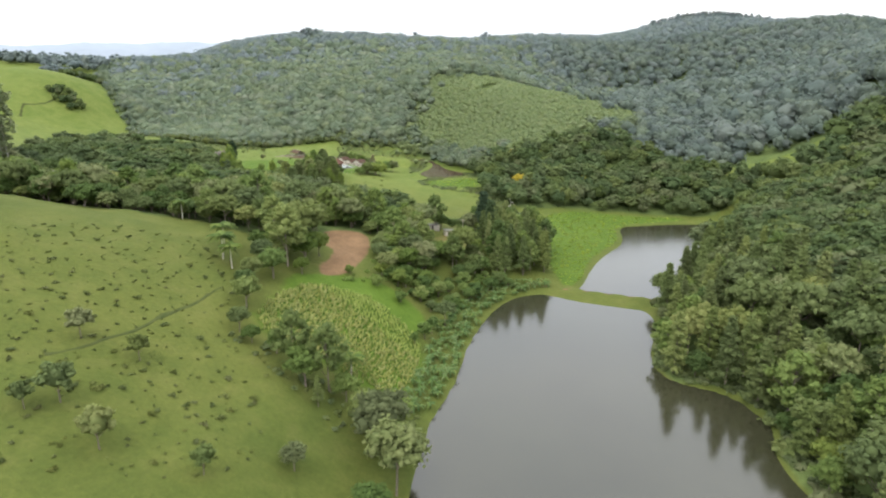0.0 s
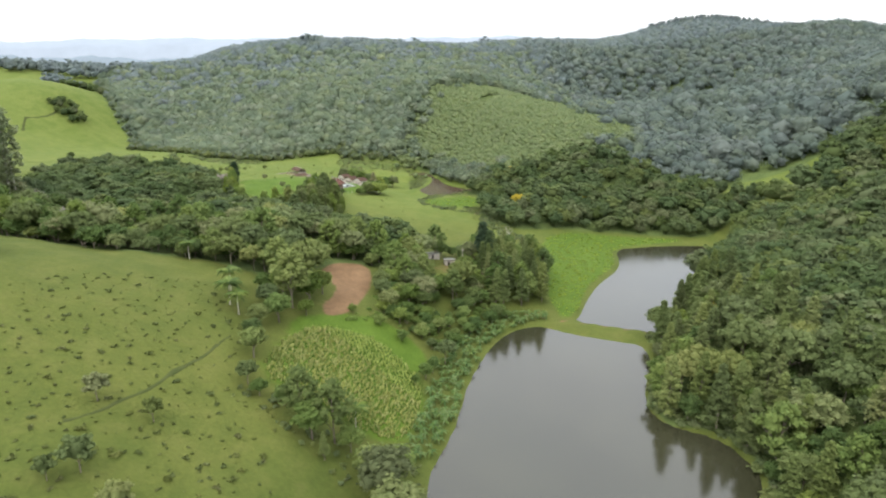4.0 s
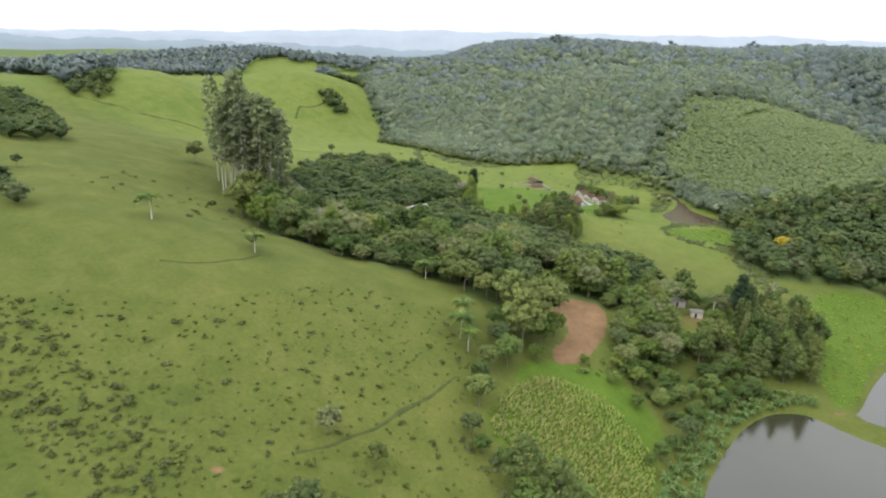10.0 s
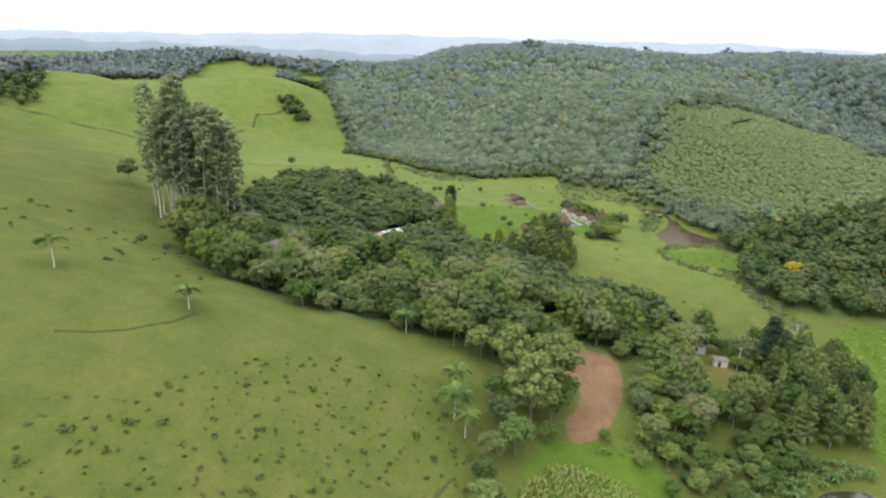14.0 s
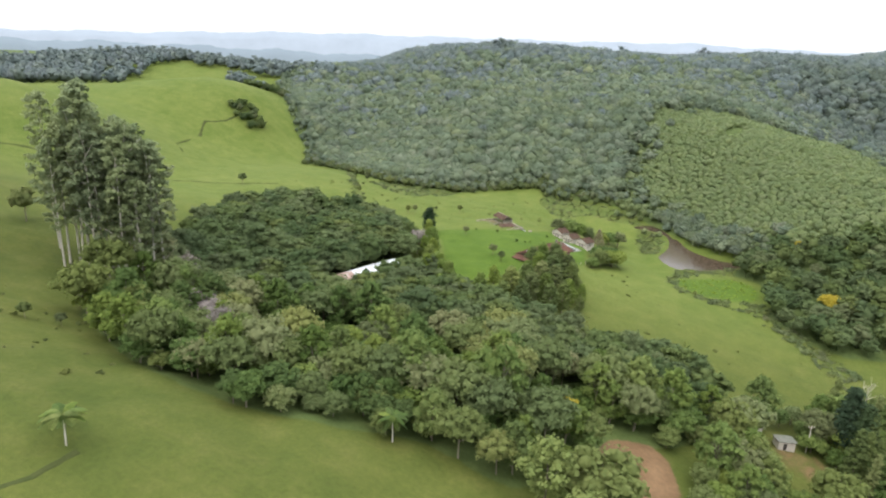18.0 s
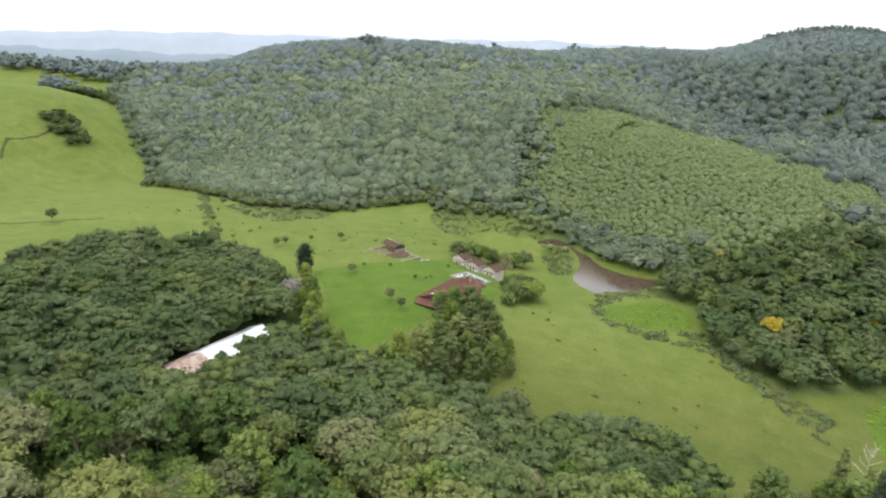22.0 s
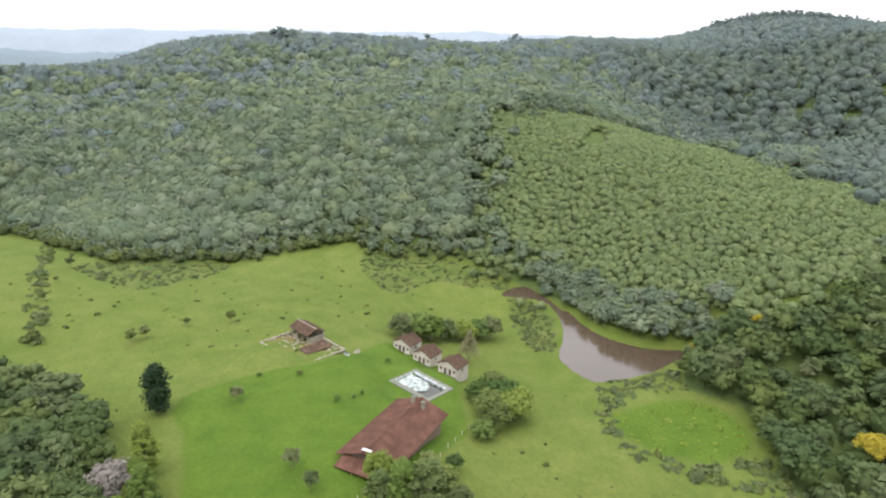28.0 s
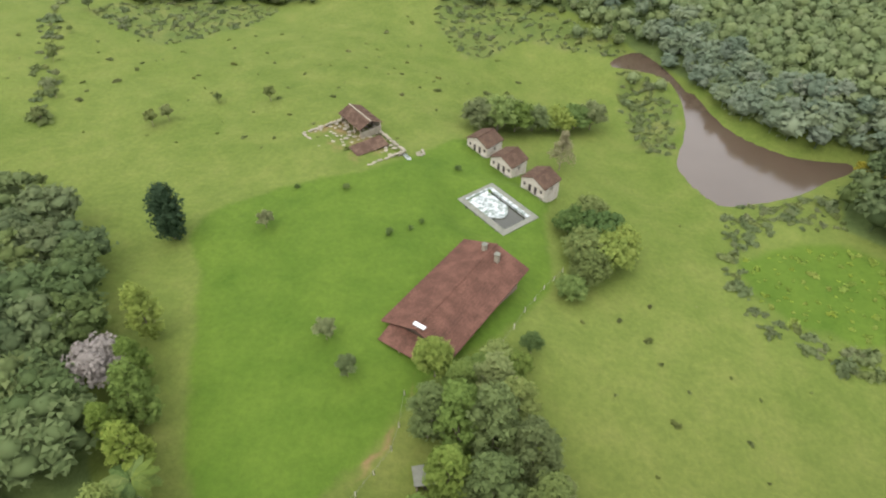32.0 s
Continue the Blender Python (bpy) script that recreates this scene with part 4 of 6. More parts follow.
# conifers and groves between yard and lake
for x, y, s in ((14, 280, 1.12), (17.5, 277.5, 0.95)):
    plant(DARK_PINE, x, y, s, R.uniform(0, 360), "dark conifers")
GROVE = [(-26, 222), (-12, 225), (4, 240), (16, 244), (30, 250), (40, 256), (44, 285), (34, 300), (16, 300), (-4, 290), (-16, 272), (-28, 252), (-30, 236)]
for x, y in scatter(GROVE, 5.8, 8):
    if math.hypot(x + 3, y - 277) > 7 and math.hypot(x - 4, y - 268) > 9 and math.hypot(x + 2, y - 258) > 7:
        plant(BROAD[R.randint(6)] if x < 14 else (PINE if R.rand() < 0.6 else BROAD[4]), x, y, R.uniform(0.75, 1.15) if x < 10 else R.uniform(0.8, 1.05), R.uniform(0, 360), "lakeside grove", 1.2)
for x, y, s in ((-54, 161, 0.9), (-56, 168, 0.9), (-57, 177, 1.0), (-53, 184, 1.0), (-58, 190, 1.1), (-52, 197, 1.3), (-57, 204, 1.35), (-48, 205, 1.25), (-50, 213, 1.4), (-60, 212, 1.1), (-54, 221, 1.05), (-46, 216, 0.9), (-62, 198, 0.9), (-47, 195, 0.8),
                (-52, 149, 0.91), (-48, 146, 0.70), (-37, 143, 0.98), (-42, 146, 0.77), (-33, 138, 1.05), (-28, 141, 1.05), (-24, 141, 0.98), (-17, 133, 1.19), (-12, 136, 1.12), (-10, 124, 1.26), (-14, 126, 1.12), (-9, 114, 1.12), (-29, 110, 0.84), (-42, 98, 0.70), (-13, 104, 0.98), (-16, 90, 0.98),
                (-7, 187, 0.6), (-5, 192, 0.65), (-10, 181, 0.5), (-1, 200, 0.6), (-6, 206, 0.55), (-16, 214, 0.6), (-22, 217, 0.65)):
    plant(BROAD[R.randint(6)], x, y, s, R.uniform(0, 360), "trees along the field")
for x, y in scatter([(-16, 206), (0, 212), (13, 231), (29, 245), (16, 249), (4, 238), (-14, 224), (-24, 216)], 4.6, 41):
    plant(BROAD[5 if R.rand() < 0.6 else 2], x, y, R.uniform(0.4, 0.75), R.uniform(0, 360), "undergrowth by the shore", 0.5)
for x, y, s in ((-29, 133, 0.45),):
    plant(PINE, x, y, s, 40, "trees along the field")
for x, y, s in ((-77, 124, 1.5), (-65, 124, 1.2), (-70, 104, 1.7), (-59, 96, 1.6), (-74, 100, 1.1), (-229, 170, 1.0), (-139, 180, 0.8), (-240, 268, 2.2), (-262, 432, 1.4), (-185, 215, 0.9), (-180, 220, 0.8)):
    plant(SMALL, x, y, s, R.uniform(0, 360), "single pasture trees")

# clumps of trees on the west pasture
WEST_CLUMPS = [[(-214, 136), (-196, 146), (-194, 154), (-212, 156), (-240, 140)], [(-270, 199), (-258, 212), (-300, 247), (-362, 281), (-410, 300), (-420, 270), (-340, 215)],
               [(-520, 400), (-400, 330), (-380, 345), (-400, 372), (-500, 430)], [(-780, 480), (-560, 440), (-540, 470), (-600, 520), (-800, 560)],
               [(-450, 700), (-395, 672), (-372, 690), (-380, 720), (-430, 730)]]
WEST_CLUMPS += [[(-374, 588), (-350, 584), (-345, 600), (-358, 613), (-376, 610)], [(-900, 330), (-560, 375), (-518, 408), (-545, 466), (-545, 546), (-520, 580), (-530, 640), (-560, 715), (-590, 770), (-570, 800), (-511, 812), (-440, 800), (-430, 960), (-640, 1000), (-900, 900)]]
clump_places = np.concatenate([scatter(c, 7.0 if n < 6 else 13.0, 30 + n) for n, c in enumerate(WEST_CLUMPS)])
beyond = clump_places[:, 0] < -415
woods("pasture_thickets", clump_places[~beyond], R.uniform(5.5, 9.0, int((~beyond).sum())), EDGE_SHAPES, M_WOODS, "dark thickets scattered over the hill pasture", 9)
woods("hilltop_woods", clump_places[beyond], R.uniform(11.0, 16.0, int(beyond.sum())), HILLTOP_SHAPES, M_FAR_WOODS_HAZE, "woods behind the hill pasture, pale with haze in their colour", 33)

# the woods east of the lake: the waterside trees one by one, the rest as a mass
east = scatter(EAST_WOOD, 6.8, 13)
single = (east[:, 0] < 118) & (east[:, 1] > 98) & (east[:, 1] < 290)
for x, y in east[single]:
    plant(PINE if R.rand() < 0.4 else BROAD[R.randint(5)], x, y, R.uniform(0.9, 1.35), R.uniform(0, 360), "waterside trees", 2.2)
rest = east[~single & (east[:, 0] < 180) & (east[:, 1] > 60)]
rest_far = scatter(EAST_WOOD, 14.0, 14)
rest_far = rest_far[rest_far[:, 0] >= 180]
woods("east_woods", np.concatenate([rest, rest_far]), np.concatenate([R.uniform(10, 16, len(rest)), R.uniform(15, 19, len(rest_far))]), WOOD_SHAPES, M_WOODS, "dense mixed woods on the slope above the lake", 15)
pond_side = scatter(POND_WOOD, 7.0, 16)
woods("pond_woods", pond_side, R.uniform(6, 12, len(pond_side)), WOOD_SHAPES, M_WOODS, "thick woods beside the marsh and pond", 17)
for x, y in ((106, 240), (36, 446), (22, 444), (40, 452)):
    plant(YELLOW, x, y, 0.5, R.uniform(0, 360), "yellow blossom")

# the wooded hill, with coarser trees where it lies farther off
def ragged(places, outline, keep_inside, sway=7.0):
    """The places inside (or outside) an outline whose edge wanders."""
    d = reach(outline, places[:, 0], places[:, 1]) + sway * waves(places[:, 0], places[:, 1], 34, 8)
    d = d + sway * np.random.RandomState(9).standard_normal(len(places))
    return places[(d > 0) == keep_inside]


hill_a = scatter(HILL_WOOD, 6.3, 18)
hill_a = ragged(hill_a[hill_a[:, 1] < 800], PLANTATION, False)
hill_a = hill_a[(hill_a[:, 0] < 190) | (np.random.RandomState(44).rand(len(hill_a)) < 0.4)]
hill_b = scatter(HILL_WOOD, 11.0, 19)
hill_b = hill_b[(hill_b[:, 1] >= 800) & (hill_b[:, 1] < 1190)]
edge = smooth(reach(HILL_WOOD, hill_a[:, 0], hill_a[:, 1]), 0, 28)
hill = np.concatenate([hill_a, hill_b])
tall = np.concatenate([R.choice([8.5, 9.5, 10.5, 11.5], len(hill_a), p=[0.25, 0.35, 0.27, 0.13]) * R.uniform(0.88, 1.15, len(hill_a)) * (0.5 + 0.5 * edge), R.uniform(10, 13.5, len(hill_b))])
# Northward, more trees take the far canopy colour with stronger haze in it.
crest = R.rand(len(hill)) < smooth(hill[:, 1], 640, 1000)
near = hill[:, 1] < 690
tall = tall * np.where((hill[:, 0] >= 190) & (hill[:, 1] < 800), 1.4, 1.0)
# Trees east of the spur take the canopy colour that holds its shade.
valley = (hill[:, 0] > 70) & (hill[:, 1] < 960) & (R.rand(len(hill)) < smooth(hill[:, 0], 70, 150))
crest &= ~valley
rim = (reach(HILL_WOOD, hill[:, 0], hill[:, 1]) < 12) | (reach(PLANTATION, hill[:, 0], hill[:, 1]) > -11)
woods("forest_edge", hill[rim & ~crest & ~valley], tall[rim & ~crest & ~valley], EDGE_SHAPES, M_HILL_WOODS_HAZE, "leafy edge of the forest, green down to the grass", 35)
woods("hill_foot_woods", hill[~crest & ~valley & ~rim & near], tall[~crest & ~valley & ~rim & near], MID_SHAPES, M_HILL_WOODS_HAZE, "dense native forest at the foot of the hill", 23)
woods("hill_woods", hill[~crest & ~valley & ~near & ~rim], tall[~crest & ~valley & ~near & ~rim], FAR_SHAPES, M_HILL_WOODS_HAZE, "dense native forest covering the far hill", 20)
woods("valley_woods", hill[valley], tall[valley], FAR_SHAPES, M_VALLEY_WOODS_SHADE, "forest in the valley behind the spur, shade put in its colour", 34)
woods("crest_woods", hill[crest], tall[crest], FAR_SHAPES, M_FAR_WOODS_HAZE, "forest along the far crest, pale blue haze in its colour", 24)
tall_ones = np.array([(-203, 892), (-198, 896), (-209, 895), (-194, 890), (-130, 905), (-60, 960), (40, 1030)])
woods("crest_trees", tall_ones, R.uniform(15, 20, len(tall_ones)), EDGE_SHAPES, M_FAR_WOODS_HAZE, "a few taller trees on the hill's crest", 25)
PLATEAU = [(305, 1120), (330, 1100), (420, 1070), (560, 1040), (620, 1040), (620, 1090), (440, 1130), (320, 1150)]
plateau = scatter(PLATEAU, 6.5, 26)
woods("plateau_pines", plateau, R.uniform(17, 20, len(plateau)), SPIRE_SHAPES, M_FAR_WOODS_HAZE, "even stand of tall pines on the plateau", 27)
PLANT_SHAPES = canopy_shapes(300, 6, 60, 0.09, width=1.25, rise=0.34)
young = ragged(scatter([(-70, 440), (170, 440), (170, 750), (-70, 750)], 3.1, 21, 0.45), PLANTATION, True)
young = ragged(young[reach(POND, young[:, 0], young[:, 1]) < -4], KNOB, False, 2.0)
woods("young_plantation", young, R.uniform(3.4, 4.8, len(young)), PLANT_SHAPES, M_PLANTATION, "light green young tree plantation on the spur", 22)
FRINGE = [(-24, 533), (-14, 512), (-9, 492), (-2, 479), (12, 467), (34, 460), (40, 470), (20, 480), (8, 492), (0, 512), (-12, 538)]
fringe = scatter(FRINGE, 4.2, 28)
fringe = fringe[reach(POND, fringe[:, 0], fringe[:, 1]) < -1.5]
woods("pond_fringe", fringe, R.uniform(5, 9, len(fringe)), WOOD_SHAPES, M_HILL_WOODS_HAZE, "grey-green trees along the pond's far bank", 29)

foot = scatter([(-300, 500), (-10, 500), (-10, 625), (-300, 625)], 4.2, 31, 0.5)
off = reach(HILL_WOOD, foot[:, 0], foot[:, 1])
foot = foot[(off > -4) & (off < 13) & (reach(POND, foot[:, 0], foot[:, 1]) < -3) & (reach(PLANTATION, foot[:, 0], foot[:, 1]) < -3)]
foot = foot[R.rand(len(foot)) < 0.75]
woods("hill_foot_scrub", foot, R.uniform(2.5, 6.0, len(foot)), EDGE_SHAPES, M_SCRUB, "light green scrub along the forest's edge", 32)


# ---- farm buildings ----
def box(bm, x0, y0, z0, x1, y1, z1):
    vs = [bm.verts.new(p) for p in ((x0, y0, z0), (x1, y0, z0), (x1, y1, z0), (x0, y1, z0), (x0, y0, z1), (x1, y0, z1), (x1, y1, z1), (x0, y1, z1))]
    for f in ((3, 2, 1, 0), (4, 5, 6, 7), (0, 1, 5, 4), (1, 2, 6, 5), (2, 3, 7, 6), (3, 0, 4, 7)):
        bm.faces.new([vs[i] for i in f])
    return vs


def block(name, dims, mat, parent, label=""):
    bm = bmesh.new()
    box(bm, *dims)
    return part(name, bm, mat, parent, label)


def slope_slab(name, corners, thick, mat, parent, label=""):
    """A roof plane of some thickness over four or three corners."""
    bm = bmesh.new()
    top = [bm.verts.new(c) for c in corners]
    low = [bm.verts.new((c[0], c[1], c[2] - thick)) for c in corners]
    bm.faces.new(top)
    bm.faces.new(low[::-1])
    for i in range(len(corners)):
        j = (i + 1) % len(corners)
        bm.faces.new([top[j], top[i], low[i], low[j]])
    bmesh.ops.recalc_face_normals(bm, faces=bm.faces)
    return part(name, bm, mat, parent, label)


def thing(name, x, y, turn, label, category, group="", z=None):
    ob = new(name)
    ob.matrix_basis = pose(x, y, height(x, y) if z is None else z, 0, 0, turn)
    return tagged(ob, label, category, group)


def walled(root, name, x0, x1, y0, y1, z0, z1, openings, mat, axis="x", thick=0.25):
    """A wall along x (at y0..y1) or y, with real openings: (from, to, sill, head)."""
    bm = bmesh.new()
    at = x0 if axis == "x" else y0
    end = x1 if axis == "x" else y1

    def piece(a, b, c, d):
        if b - a > 0.01 and d - c > 0.01:
            box(bm, *((a, y0, c, b, y1, d) if axis == "x" else (x0, a, c, x1, b, d)))

    for a, b, sill, head in sorted(openings):
        piece(at, a, z0, z1)
        piece(a, b, z0, sill)
        piece(a, b, head, z1)
        at = b
    piece(at, end, z0, z1)
    bmesh.ops.remove_doubles(bm, verts=bm.verts, dist=0.001)
    return part(name, bm, mat, root)


def gable_wall(name, root, w, y0, y1, h, rise, openings, mat, low=-2.5):
    """A gable-ended wall along x with real openings."""
    bm = bmesh.new()
    at = -w
    for a, b, sill, head in sorted(openings):
        box(bm, at, y0, low, a, y1, h)
        if sill > low:
            box(bm, a, y0, low, b, y1, sill)
        box(bm, a, y0, head, b, y1, h)
        at = b
    box(bm, at, y0, low, w, y1, h)
    a = [bm.verts.new(p) for p in ((-w, y0, h), (w, y0, h), (0, y0, h + rise))]
    b = [bm.verts.new(p) for p in ((-w, y1, h), (w, y1, h), (0, y1, h + rise))]
    bm.faces.new(a)
    bm.faces.new(b[::-1])
    for i in (1, 2):
        bm.faces.new([a[(i + 1) % 3], a[i], b[i], b[(i + 1) % 3]])
    bmesh.ops.remove_doubles(bm, verts=bm.verts, dist=0.001)
    bmesh.ops.recalc_face_normals(bm, faces=bm.faces)
    return part(name, bm, mat, root)


def course_mesh(name, length, mat):
    data = bpy.data.meshes.new(name)
    bm = bmesh.new()
    box(bm, -0.04, -length / 2, 0, 0.04, length / 2, 0.05)
    bm.to_mesh(data)
    bm.free()
    data.materials.append(mat)
    return data


def gable_roof(root, w, y0, y1, e, top, mat, over=0.35, courses=9, thick=0.12):
    """Two slopes that meet in a ridge along y, with raised tile courses."""
    tile = course_mesh("tile_course", y1 - y0, mat)
    for s in (-1, 1):
        x = s * (w + over)
        plane = slope_slab("roof_slope", [(x, y0, e), (x, y1, e), (0, y1, top), (0, y0, top)], thick, mat, root)
        for k in range(courses):
            f = (k + 0.3) / courses
            c = new("tile_course", tile)
            c.parent = plane
            c.location = (x * (1 - f), (y0 + y1) / 2, e + (top - e) * f)
    block("ridge_cap", (-0.16, y0, top - 0.06, 0.16, y1, top + 0.1), mat, root)


def cottage(x, y, turn, wide=7.0, deep=5.8, group="row of cottages"):
    root = thing("cottage", x, y, turn, "small limewashed cottage with a brown tiled gable roof", "house", group)
    w, d, h, rise = wide / 2, deep, 3.0, 1.5
    holes = [(-w + 0.6, -w + 1.4, 1.0, 2.0), (-w + 2.2, -w + 3.1, 0, 2.1), (w - 3.1, w - 2.2, 0, 2.1), (w - 1.4, w - 0.6, 1.0, 2.0)]
    gable_wall("front_wall", root, w, 0, 0.25, h, rise, holes, M_WALL)
    gable_wall("back_wall", root, w, d - 0.25, d, h, rise, [], M_WALL)
    walled(root, "side_wall", -w, -w + 0.25, 0.25, d - 0.25, -2.5, h, [(2.5, 3.4, 1.0, 2.0)], M_WALL, "y")
    walled(root, "side_wall", w - 0.25, w, 0.25, d - 0.25, -2.5, h, [(2.5, 3.4, 1.0, 2.0)], M_WALL, "y")
    block("floor_slab", (-w + 0.25, 0.25, -0.4, w - 0.25, d - 0.25, 0.03), M_CONCRETE, root)
    block("doorstep", (-w + 0.3, -0.9, -1.2, w - 0.3, -0.01, -0.03), M_CONCRETE, root)
    for a, b, sill, head in holes:
        if sill == 0:
            leaf = block("door", (a + 0.04, 0.12, 0.03, b - 0.04, 0.17, head - 0.03), M_DARK, root, "dark open-looking wooden door")
            block("frame", (a, 0.02, head - 0.03, b, 0.1, head), M_WOOD, leaf)
        else:
            win = block("window", (a + 0.04, 0.14, sill + 0.03, b - 0.04, 0.18, head - 0.03), M_DARK, root, "dark unlit window")
            block("sill", (a - 0.08, -0.1, sill - 0.08, b + 0.08, 0.0, sill), M_WALL, win)
    gable_roof(root, w, -0.35, d + 0.35, h - 0.12, h + rise + 0.14, M_ROOF)
    return root


for x, y in ((-80.0, 447.8), (-73.6, 440.0), (-66.0, 430.4)):
    cottage(x, y, -40)


def barn():
    """The long shed in the wood: a white metal roof, rusty at its south end."""
    root = thing("barn", -135.0, 337.5, 153.3, "long white-walled barn with a white sheet-metal roof, rusty at one end", "barn", z=height(-139, 326))
    w, long, white, h, rise = 4.8, 34.0, 22.5, 3.6, 1.7
    gable_wall("north_gable", root, w, 0.4, 0.6, h, rise, [(-1.4, 1.4, -2.5, 2.8)], M_WALL)
    gable_wall("south_gable", root, w, long - 0.6, long - 0.4, h, rise, [], M_WALL)
    slots = [(4.5 + 5.2 * k, 6.2 + 5.2 * k, 1.6, 2.5) for k in range(5)]
    walled(root, "side_wall", w - 0.2, w, 0.6, long - 0.6, -2.5, h, slots, M_WALL, "y")
    walled(root, "side_wall", -w, -w + 0.2, 4.6, long - 0.6, -2.5, h, slots, M_WALL, "y")
    block("floor_slab", (-w + 0.2, 0.6, -0.4, w - 0.2, long - 0.6, 0.03), M_CONCRETE, root)
    for y in (0.9, 2.6, 4.3):
        block("post", (-w, y - 0.1, -2.5, -w + 0.2, y + 0.1, h), M_WOOD, root)
    for s in (-1, 1):
        for y0, y1, mat, nm, lab in ((0, white, M_TIN, "roof_sheet", "white sheet-metal roofing"), (white, long, M_RUST, "rusty_roof_sheet", "red-brown rusted roofing")):
            step = 1.1
            n = int(round((y1 - y0) / step))
            for k in range(n):
                a, b = y0 + (y1 - y0) * k / n, y0 + (y1 - y0) * (k + 1) / n
                lift = 0.03 * (k % 2)
                slope_slab(nm, [(s * (w + 0.6), a, h - 0.16 + lift), (s * (w + 0.6), b + 0.06, h - 0.16 + lift), (0, b + 0.06, h + rise + 0.12 + lift), (0, a, h + rise + 0.12 + lift)], 0.05, mat, root, lab)
    block("ridge_cap", (-0.25, 0, h + rise + 0.12, 0.25, white, h + rise + 0.24), M_TIN, root)


barn()


def red_house():
    """The large low farmhouse under a red tiled roof."""
    root = thing("farmhouse", -86.6, 377.2, -29.5, "large low farmhouse under a weathered red tiled roof", "house", z=height(-82, 388) - 0.2)
    w, long, h, rise = 6.0, 24.5, 3.1, 2.3
    holes = [(-4.4, -3.4, 0, 2.1), (-1.6, -0.4, 1.0, 2.1), (1.8, 3.0, 1.0, 2.1)]
    gable_wall("south_wall", root, w, 0.3, 0.6, h, rise, holes, M_BROWN_SHADED_WALL)
    gable_wall("north_wall", root, w, long - 0.6, long - 0.3, h, rise, holes, M_BROWN_SHADED_WALL)
    side = [(2.4 + 4.4 * k, 3.5 + 4.4 * k, 1.0, 2.1) for k in range(5)]
    for x in (-w, w - 0.3):
        walled(root, "side_wall", x, x + 0.3, 0.6, long - 0.6, -2.5, h, side, M_BROWN_SHADED_WALL, "y")
    block("floor_slab", (-w + 0.3, 0.6, -0.4, w - 0.3, long - 0.6, 0.05), M_CONCRETE, root)
    for k in range(5):
        for x in (-w + 0.12, w - 0.18):
            block("window", (x, 2.45 + 4.4 * k, 1.03, x + 0.06, 3.45 + 4.4 * k, 2.07), M_DARK, root, "dark unlit window")
    block("door", (-4.35, 0.42, 0.05, -3.45, 0.48, 2.07), M_DARK, root, "dark wooden door")
    gable_roof(root, w, -1.0, long + 1.0, h - 0.35, h + rise, M_RED_ROOF, 1.5, 14)
    slope_slab("veranda_roof", [(-w + 0.5, -4.2, 2.3), (w - 2.5, -4.2, 2.3), (w - 2.5, -0.3, 3.2), (-w + 0.5, -0.3, 3.2)], 0.12, M_RED_ROOF, root)
    for x in (-w + 0.7, -1.2, w - 2.7):
        block("veranda_post", (x - 0.1, -4.0, -2.5, x + 0.1, -3.8, 2.2), M_WOOD, root)
    block("pale_roof_patch", (-0.9, -0.28, h + rise + 0.11, 1.4, 0.5, h + rise + 0.18), M_TIN, root, "pale broken edge of roofing")
    for x, y in ((-1.2, long - 1.5), (2.2, long - 2.5)):
        ch = block("chimney", (x - 0.4, y - 0.4, h + 0.6, x + 0.4, y + 0.4, h + rise + 1.0), M_STONE, root, "stubby pale chimney")
        block("chimney_cap", (x - 0.5, y - 0.5, h + rise + 1.0, x + 0.5, y + 0.5, h + rise + 1.12), M_CONCRETE, ch)


red_house()


